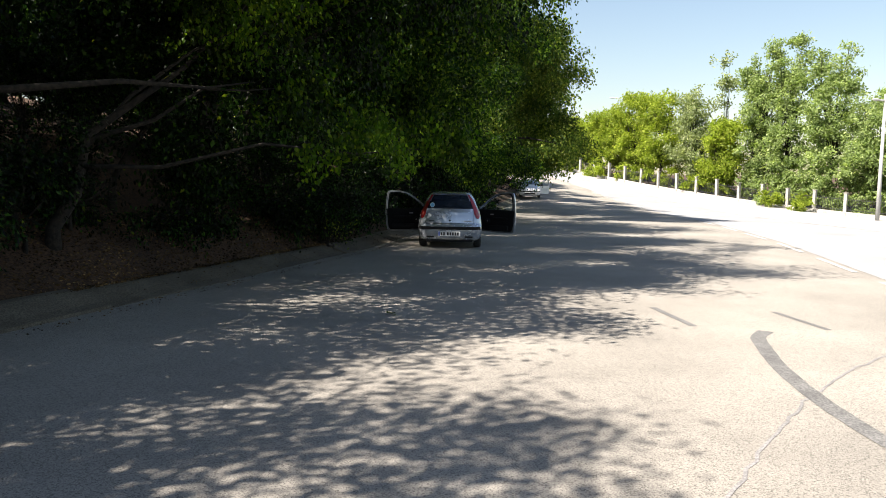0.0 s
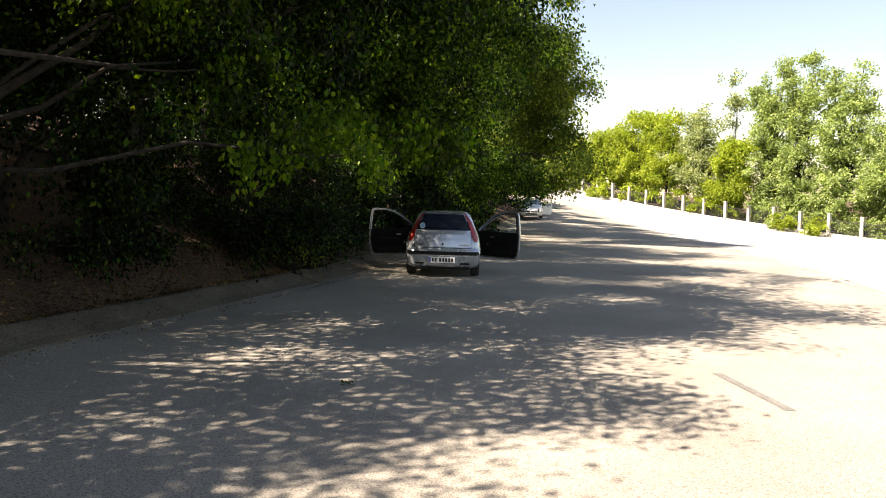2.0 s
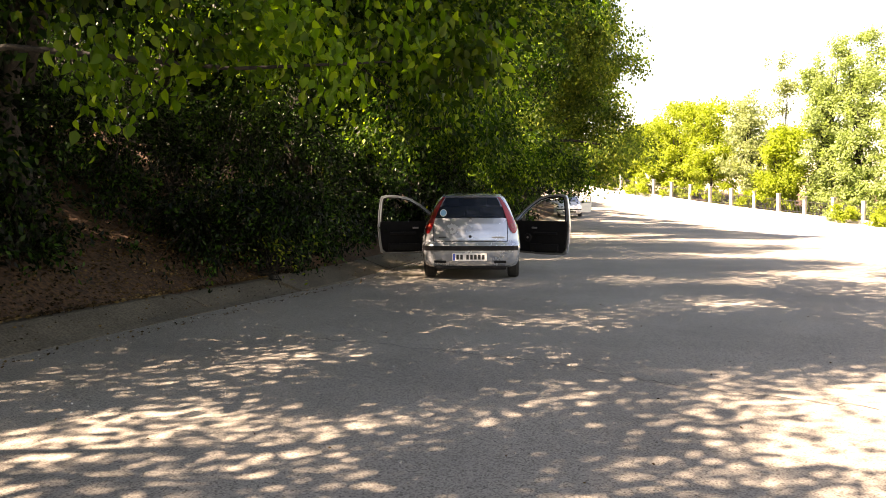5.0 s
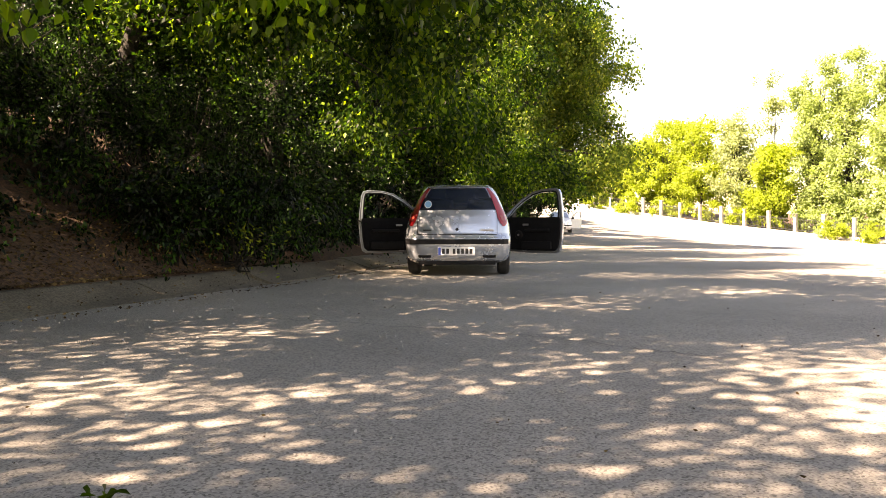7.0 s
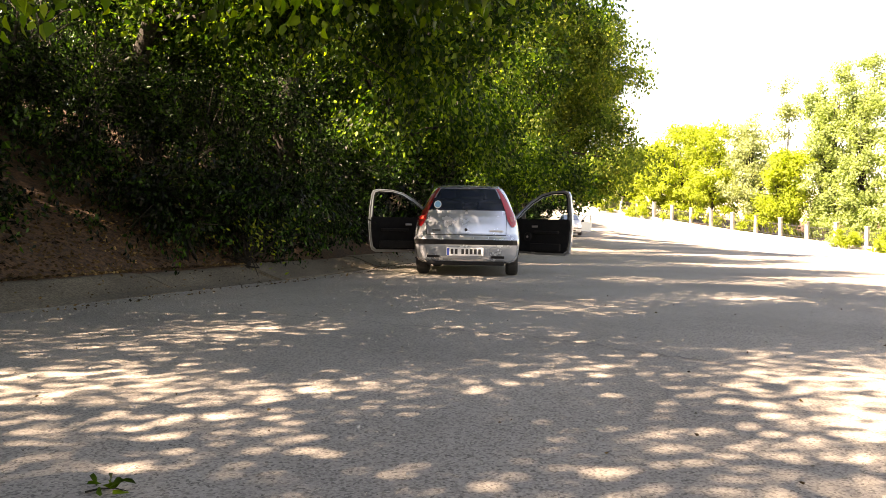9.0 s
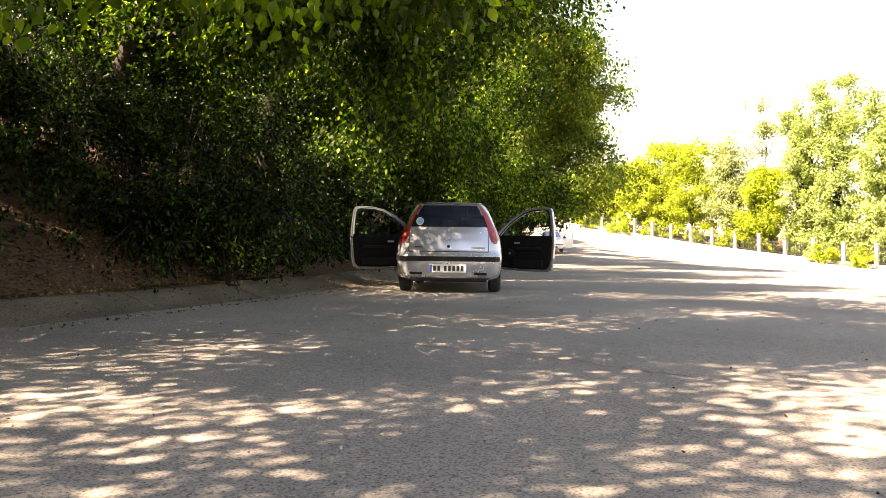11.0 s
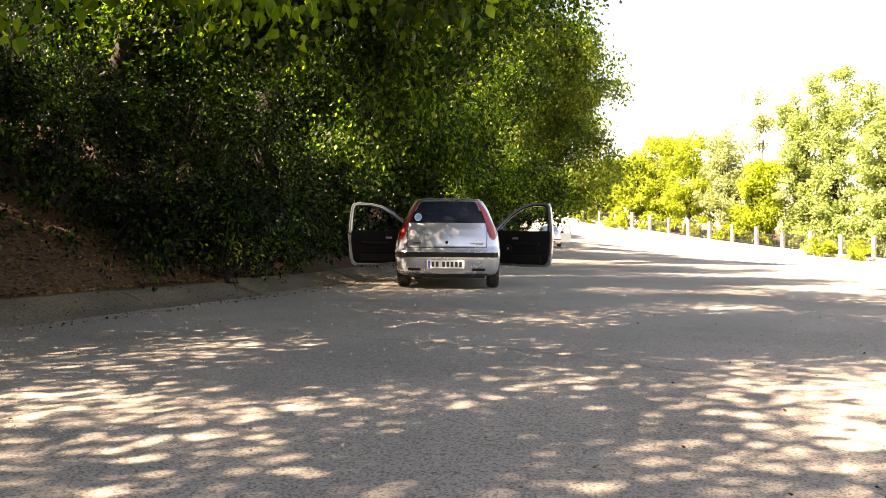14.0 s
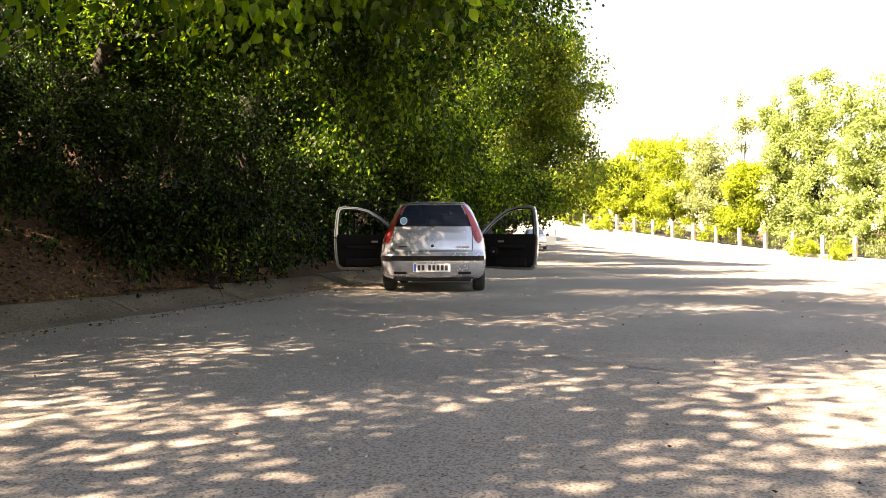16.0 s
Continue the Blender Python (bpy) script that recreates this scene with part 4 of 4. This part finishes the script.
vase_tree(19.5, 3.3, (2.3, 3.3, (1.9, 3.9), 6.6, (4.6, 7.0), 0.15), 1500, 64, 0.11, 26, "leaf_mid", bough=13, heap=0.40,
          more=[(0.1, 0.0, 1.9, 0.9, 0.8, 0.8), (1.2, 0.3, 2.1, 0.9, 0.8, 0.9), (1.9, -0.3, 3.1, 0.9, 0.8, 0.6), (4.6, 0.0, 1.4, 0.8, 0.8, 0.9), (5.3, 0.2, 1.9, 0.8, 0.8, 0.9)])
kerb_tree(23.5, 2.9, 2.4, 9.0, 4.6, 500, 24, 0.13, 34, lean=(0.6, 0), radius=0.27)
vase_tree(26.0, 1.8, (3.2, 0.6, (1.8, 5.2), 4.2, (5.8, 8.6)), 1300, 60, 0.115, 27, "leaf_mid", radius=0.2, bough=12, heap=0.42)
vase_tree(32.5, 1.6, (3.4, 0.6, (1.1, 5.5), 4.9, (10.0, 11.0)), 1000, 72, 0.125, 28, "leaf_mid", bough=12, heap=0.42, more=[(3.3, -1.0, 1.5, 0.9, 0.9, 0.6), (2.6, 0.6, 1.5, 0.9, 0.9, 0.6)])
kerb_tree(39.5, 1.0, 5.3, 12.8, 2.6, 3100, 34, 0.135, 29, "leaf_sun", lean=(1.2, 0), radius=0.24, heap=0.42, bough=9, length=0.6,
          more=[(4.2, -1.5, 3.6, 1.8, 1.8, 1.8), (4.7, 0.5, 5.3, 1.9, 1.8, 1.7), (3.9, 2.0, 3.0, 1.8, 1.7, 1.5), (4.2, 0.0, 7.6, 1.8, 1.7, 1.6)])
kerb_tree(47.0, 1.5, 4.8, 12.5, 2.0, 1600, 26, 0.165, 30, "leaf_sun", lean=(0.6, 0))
kerb_tree(55.0, 2.0, 4.6, 10.5, 1.4, 1000, 20, 0.22, 31, lean=(0, 0))
kerb_tree(64.0, 2.5, 4.6, 9.5, 1.0, 900, 20, 0.24, 32, lean=(0, 0))
kerb_tree(74.0, 3.0, 4.6, 9.0, 0.8, 800, 20, 0.26, 33, lean=(0, 0))

# the near tree whose leafy branches hang low over the road
nx = float(kerb_x(10.5)) - 1.5
gz = ground_z(nx, 10.5)
near_lobes = [(-3.4, 12.3, 4.6, 1.6, 1.5, 1.0), (-1.05, 11.6, 2.20, 0.8, 0.35, 0.18), (-0.45, 11.9, 2.22, 0.6, 0.35, 0.18), (-0.05, 12.3, 2.3, 0.5, 0.4, 0.2),
              (-1.95, 11.3, 2.22, 0.3, 0.3, 0.28), (-1.3, 12.8, 2.7, 1.0, 0.6, 0.25), (-2.5, 12.0, 3.1, 0.8, 0.6, 0.3)]
near_lobes = [(a - nx, b - 10.5, c - gz, d, e, f) for a, b, c, d, e, f in near_lobes]
tree("tree", "leaning tree with large heart-shaped leaves hanging over the road", (nx, 10.5, gz), near_lobes, 0.10, 240, 34, 0.076, M["leaf_near"], 81, "trees on the bank", 0.42, 0.09, 0.9, 0.35, True, 0.72, 0.3, extra=0.34, bough=4, heap=0.22)

# a small tree, shade in its leaf colour, between the kerb and the leaning one
sx, sy = -6.0, 12.8
sz = ground_z(sx, sy)
tree("tree", "small leafy tree with shade-dark leaves crowding the bank behind the kerb", (sx, sy, sz),
     [(a - sx, b - sy, c - sz, r, r * 0.8, h) for a, b, c, r, h in ((-4.6, 12.4, 2.9, 0.9, 0.8), (-4.2, 13.0, 3.6, 0.9, 0.7), (-3.9, 12.0, 2.6, 0.6, 0.6), (-4.8, 13.0, 2.0, 0.8, 0.7), (-5.2, 12.2, 3.6, 1.0, 0.8))],
     0.07, 220, 36, 0.09, M["leaf_wood"], 83, "trees on the bank", 0.7, 0.12, 0.5, 0.4, False, 0.6, 0.2, extra=0.5, bough=8, heap=0.34)

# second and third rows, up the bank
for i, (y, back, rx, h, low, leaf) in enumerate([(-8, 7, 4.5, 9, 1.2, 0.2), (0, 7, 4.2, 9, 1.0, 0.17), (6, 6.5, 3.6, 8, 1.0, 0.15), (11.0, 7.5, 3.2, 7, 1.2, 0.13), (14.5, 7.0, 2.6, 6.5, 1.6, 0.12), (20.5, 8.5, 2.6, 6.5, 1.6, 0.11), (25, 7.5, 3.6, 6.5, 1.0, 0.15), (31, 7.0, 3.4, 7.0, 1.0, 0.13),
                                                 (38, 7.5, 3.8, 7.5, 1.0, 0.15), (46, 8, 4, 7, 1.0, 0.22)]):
    # leaf_sun at y 31 and 38 paints sunlit foliage deep in the wood
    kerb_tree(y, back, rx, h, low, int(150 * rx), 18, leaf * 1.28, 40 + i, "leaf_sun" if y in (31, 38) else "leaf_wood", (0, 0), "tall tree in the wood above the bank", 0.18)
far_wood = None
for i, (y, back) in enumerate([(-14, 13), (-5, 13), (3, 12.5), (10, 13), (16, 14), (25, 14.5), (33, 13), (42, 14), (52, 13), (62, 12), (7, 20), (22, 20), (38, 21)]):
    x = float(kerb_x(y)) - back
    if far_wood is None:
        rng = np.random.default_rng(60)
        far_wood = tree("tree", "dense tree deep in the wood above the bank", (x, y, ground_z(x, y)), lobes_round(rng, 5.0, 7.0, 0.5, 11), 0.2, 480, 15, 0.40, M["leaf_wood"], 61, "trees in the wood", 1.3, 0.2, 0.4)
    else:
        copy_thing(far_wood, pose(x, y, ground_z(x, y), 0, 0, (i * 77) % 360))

# ---- shrubs on the bank ----
rs = np.random.default_rng(90)


def shrub(x, y, r, h, seed, mat="leaf_shrub", clumps=330, per=24, leaf=0.075, label="dense green shrub with shade-dark leaves arching over the bank", group="shrubs on the bank"):
    rng = np.random.default_rng(seed)
    lobes = [(rng.normal() * r * 0.4, rng.normal() * r * 0.4, h * (0.35 + 0.35 * rng.random()), r * 0.6, r * 0.6, h * 0.38) for _ in range(5)] + [(rng.normal() * r * 0.5, rng.normal() * r * 0.5, h * 0.18, r * 0.6, r * 0.6, h * 0.22) for _ in range(3)]
    return tree("shrub", label, (x, y, ground_z(x, y)), lobes, 0.03, clumps, per, leaf, M[mat], seed, group, 0.75, 0.06, 0.45, 0.55, False, 0.45, 0.05, 2, "shrub", 14, 0.19)


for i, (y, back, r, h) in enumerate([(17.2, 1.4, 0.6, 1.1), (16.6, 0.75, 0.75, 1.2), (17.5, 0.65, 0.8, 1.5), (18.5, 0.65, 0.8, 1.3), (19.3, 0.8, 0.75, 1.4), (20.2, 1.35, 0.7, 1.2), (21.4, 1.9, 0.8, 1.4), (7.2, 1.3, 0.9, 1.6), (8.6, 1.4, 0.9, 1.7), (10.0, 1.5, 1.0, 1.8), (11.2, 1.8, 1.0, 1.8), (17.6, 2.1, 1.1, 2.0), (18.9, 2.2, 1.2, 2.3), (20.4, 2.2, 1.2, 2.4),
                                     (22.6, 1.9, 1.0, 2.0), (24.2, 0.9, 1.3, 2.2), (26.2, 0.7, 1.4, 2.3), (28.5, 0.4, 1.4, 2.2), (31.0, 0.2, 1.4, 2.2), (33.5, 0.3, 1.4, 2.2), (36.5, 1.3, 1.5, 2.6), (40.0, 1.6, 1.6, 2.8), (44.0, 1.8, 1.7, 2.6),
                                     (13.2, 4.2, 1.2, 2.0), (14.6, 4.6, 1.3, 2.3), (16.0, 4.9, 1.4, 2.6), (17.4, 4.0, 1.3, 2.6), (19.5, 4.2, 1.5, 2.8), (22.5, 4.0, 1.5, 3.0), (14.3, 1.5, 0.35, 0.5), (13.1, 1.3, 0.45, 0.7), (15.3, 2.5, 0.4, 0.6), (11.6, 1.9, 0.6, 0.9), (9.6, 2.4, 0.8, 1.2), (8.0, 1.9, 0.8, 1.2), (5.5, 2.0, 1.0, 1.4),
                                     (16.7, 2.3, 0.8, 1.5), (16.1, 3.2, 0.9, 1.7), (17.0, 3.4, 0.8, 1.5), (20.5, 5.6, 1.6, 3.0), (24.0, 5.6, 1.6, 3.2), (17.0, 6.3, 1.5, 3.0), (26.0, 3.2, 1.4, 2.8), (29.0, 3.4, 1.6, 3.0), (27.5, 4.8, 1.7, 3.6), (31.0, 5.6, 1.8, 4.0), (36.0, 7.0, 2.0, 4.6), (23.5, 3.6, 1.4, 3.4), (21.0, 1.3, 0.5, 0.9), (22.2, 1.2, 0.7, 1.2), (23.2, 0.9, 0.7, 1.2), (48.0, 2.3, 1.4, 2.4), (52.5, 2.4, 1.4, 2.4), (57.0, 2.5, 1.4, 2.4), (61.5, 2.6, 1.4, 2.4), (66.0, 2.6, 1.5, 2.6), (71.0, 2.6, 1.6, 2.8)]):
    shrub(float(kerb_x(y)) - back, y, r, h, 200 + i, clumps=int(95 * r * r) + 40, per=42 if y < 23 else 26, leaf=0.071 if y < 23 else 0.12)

# young leaves, with leaf_lime also painting in the light that misses them
shrub(-3.08, 17.38, 0.17, 1.05, 260, "leaf_lime", 12, 14, 0.065, "young yellow-green sprig, coloured as if lit, at the foot of the shrubs")

# ---- trees and bushes along the fence ----
for i, (s, off, kind, rx, h, low) in enumerate([(24, 4.0, "leaf_poplar", 3.6, 11.2, 1.0), (29.4, 4.0, "leaf_poplar", 3.2, 11.4, 0.9),
                                                (34.4, 4.5, "leaf_poplar", 2.9, 15.9, 0.9), (38.6, 4.0, "leaf_poplar", 2.1, 16.3, 0.9), (41.5, 4.0, "leaf_poplar", 2.0, 15.4, 0.9), (44.5, 2.0, "leaf_lime", 1.7, 8.2, 0.8), (46.5, 4.6, "leaf_grey", 1.1, 14.4, 0.8), (48.8, 3.0, "leaf_grey", 3.0, 10.2, 0.8),
                                                (54, 3.2, "leaf_lime", 2.7, 11.0, 0.9), (58.5, 3.4, "leaf_lime", 2.9, 10.6, 0.9), (63, 3.6, "leaf_lime", 2.9, 8.7, 0.8), (67.5, 3.6, "leaf_lime", 3.1, 7.4, 0.7), (72, 3.8, "leaf_lime", 3.4, 6.6, 0.6), (78, 4, "leaf_lime", 4, 7.0, 0.6), (86, 4, "leaf_elm", 4.2, 8, 0.6)]):
    a, b = fence_at(min(s, fence_len[-1] - 1)), fence_at(min(s + 1, fence_len[-1]))
    d = Vector((b[0] - a[0], b[1] - a[1])).normalized()
    x, y = a[0] + d.y * off, a[1] - d.x * off
    rng = np.random.default_rng(303 + i)
    words = {"leaf_poplar": "tall silvery green poplar behind the fence", "leaf_grey": "thin grey-green tree behind the fence", "leaf_lime": "bright yellow-green leafy tree behind the fence", "leaf_elm": "green leafy tree at the end of the road"}[kind]
    tree("tree", words, (x, y, ground_z(x, y)), lobes_round(rng, rx, h, low, 13) if kind in ("leaf_lime", "leaf_elm") else lobes_poplar(rng, rx, h, low) if kind == "leaf_poplar" else lobes_column(rng, rx, h, low), 0.05 if rx < 1.5 else 0.16, 600 if kind == "leaf_poplar" else 520 if kind != "leaf_grey" else (90 if h > 12 else 420), 32, 0.26, M[kind], 313 + i, "trees behind the fence", 1.0, 0.20, 0.25, 0.35, floor_z=0.4, extra=1 if kind == "leaf_poplar" else 2, bough=5, heap=0.36 if kind == "leaf_poplar" else 0.5)
for i, (s, off, r, h, kind) in enumerate([(24.8, -0.7, 1.0, 1.7, "leaf_poplar"), (33.2, -0.6, 0.9, 1.3, "leaf_lime"), (36.5, -0.5, 1.0, 1.8, "leaf_lime"), (20.5, -0.5, 1.0, 1.3, "leaf_lime"), (17.0, -0.5, 1.1, 1.8, "leaf_poplar"), (61, -0.6, 1.4, 2.2, "leaf_lime"), (66, -0.8, 1.6, 2.4, "leaf_lime")]):
    a, b = fence_at(s), fence_at(s + 1)
    d = Vector((b[0] - a[0], b[1] - a[1])).normalized()
    x, y = a[0] + d.y * off, a[1] - d.x * off
    shrub(x, y, r, h, 400 + i, kind, 150, 18, 0.17, "leafy green bush growing in front of the fence", "bushes along the fence")

for i, s in enumerate(np.arange(12, 74, 2.6)):
    a, b = fence_at(s), fence_at(s + 1)
    d = Vector((b[0] - a[0], b[1] - a[1])).normalized()
    off = 1.5 + 0.6 * math.sin(i * 2.3)
    x, y = a[0] + d.y * off, a[1] - d.x * off
    shrub(x, y, 1.5, 2.4 + 0.6 * math.sin(i * 1.7), 430 + i, "leaf_poplar" if s < 43 else "leaf_lime", 150, 14, 0.24, "tangled green undergrowth behind the iron railings", "undergrowth behind the fence")

# ---- fallen leaves ----
rl = np.random.default_rng(500)


def litter(name, label, n, ys, s_range, size, group=""):
    y = rl.uniform(ys[0], ys[1], n)
    s = rl.uniform(0, 1, n) ** 1.5 * (s_range[1] - s_range[0]) + s_range[0]
    x = kerb_x(y) - s
    z = land(x, y) + np.where(s > 0.45, np.maximum(bank(x, y), 0.205), np.where(s > 0, np.interp(s, [0, 0.1, 0.3, 0.45], [0.03, 0.055, 0.14, 0.19]), 0.0)) + 0.012
    d = unit(np.stack([rl.normal(size=n), rl.normal(size=n), rl.normal(size=n) * 0.18], 1))
    ob = new(name, leaf_mesh(name, np.stack([x, y, z], 1), d, size * (0.6 + 0.8 * rl.random(n)), M["litter"], 0.6, rl))
    return tagged(ob, label, "leaf litter", kind="stuff")


litter("leaf_litter", "dry brown leaves scattered over the bank behind the kerb", 7500, (9, 19), (0.45, 2.2), 0.042)
litter("leaf_litter", "dry leaves and grit gathered along the kerb foot", 1500, (4, 30), (-0.4, 0.45), 0.03)
litter("leaf_litter", "few small fallen leaves strewn on the asphalt", 420, (9, 34), (-7.0, -0.5), 0.018)


def grit(n):
    """Small pale chips strewn along the gutter and over the apron."""
    y = rl.uniform(7, 32, n)
    x = kerb_x(y) + 0.1 + rl.exponential(2.0, n)
    c = np.stack([x, y, land(x, y) + 0.004], 1)
    d = unit(np.stack([rl.normal(size=n), rl.normal(size=n), rl.normal(size=n) * 0.4], 1))
    ob = new("grit", leaf_mesh("grit", c, d, 0.007 + 0.013 * rl.random(n), M["grit"], 0.7, rl))
    return tagged(ob, "small pale chips and grit strewn over the asphalt", "grit", kind="stuff")


grit(5200)


def grass(n):
    """Long thin arching blades between the shrubs on the bank."""
    y = rl.uniform(16.5, 22.0, n)
    s = rl.uniform(0.7, 3.6, n)
    x = kerb_x(y) - s
    z = land(x, y) + np.maximum(bank(x, y), 0.1)
    size = 0.25 + 0.40 * rl.random(n)
    d = unit(np.stack([0.5 + 0.5 * rl.normal(size=n), -0.2 + 0.5 * rl.normal(size=n), 0.9 + 0.4 * rl.random(n)], 1))
    c = np.stack([x, y, z], 1) + d * size[:, None] * 0.48
    ob = new("grass", leaf_mesh("grass", c, d, size, M["leaf_elm"], 0.03, rl, True))
    return tagged(ob, "long thin green grass blades arching among the shrubs", "grass", kind="stuff")


grass(160)


def fallen_sprig(x, y):
    """A broken twig with a few green leaves lying flat on the asphalt."""
    rng = np.random.default_rng(77)
    n = 9
    t = thing("fallen_sprig", "small green leafy sprig lying on the grey asphalt", "sprig", (x, y, 0.0))
    path = [(-0.05, -0.015, 0.005), (-0.02, 0.0, 0.010), (0.02, 0.01, 0.010), (0.055, 0.008, 0.005)]
    part("twig", mesh_of("twig", *tube_arrays(path, [0.003, 0.003, 0.002, 0.001], 5), M["bark"], True), None, t)
    c = np.stack([np.linspace(-0.04, 0.06, n), rng.normal(size=n) * 0.02, 0.012 + 0.02 * rng.random(n)], 1)
    d = unit(np.stack([0.4 + rng.normal(size=n) * 0.5, rng.normal(size=n), rng.normal(size=n) * 0.15], 1))
    part("leaves", leaf_mesh("leaves", c, d, 0.04 + 0.02 * rng.random(n), M["leaf_near"], 0.6, rng, True), None, t)


fallen_sprig(-0.68, 9.50)
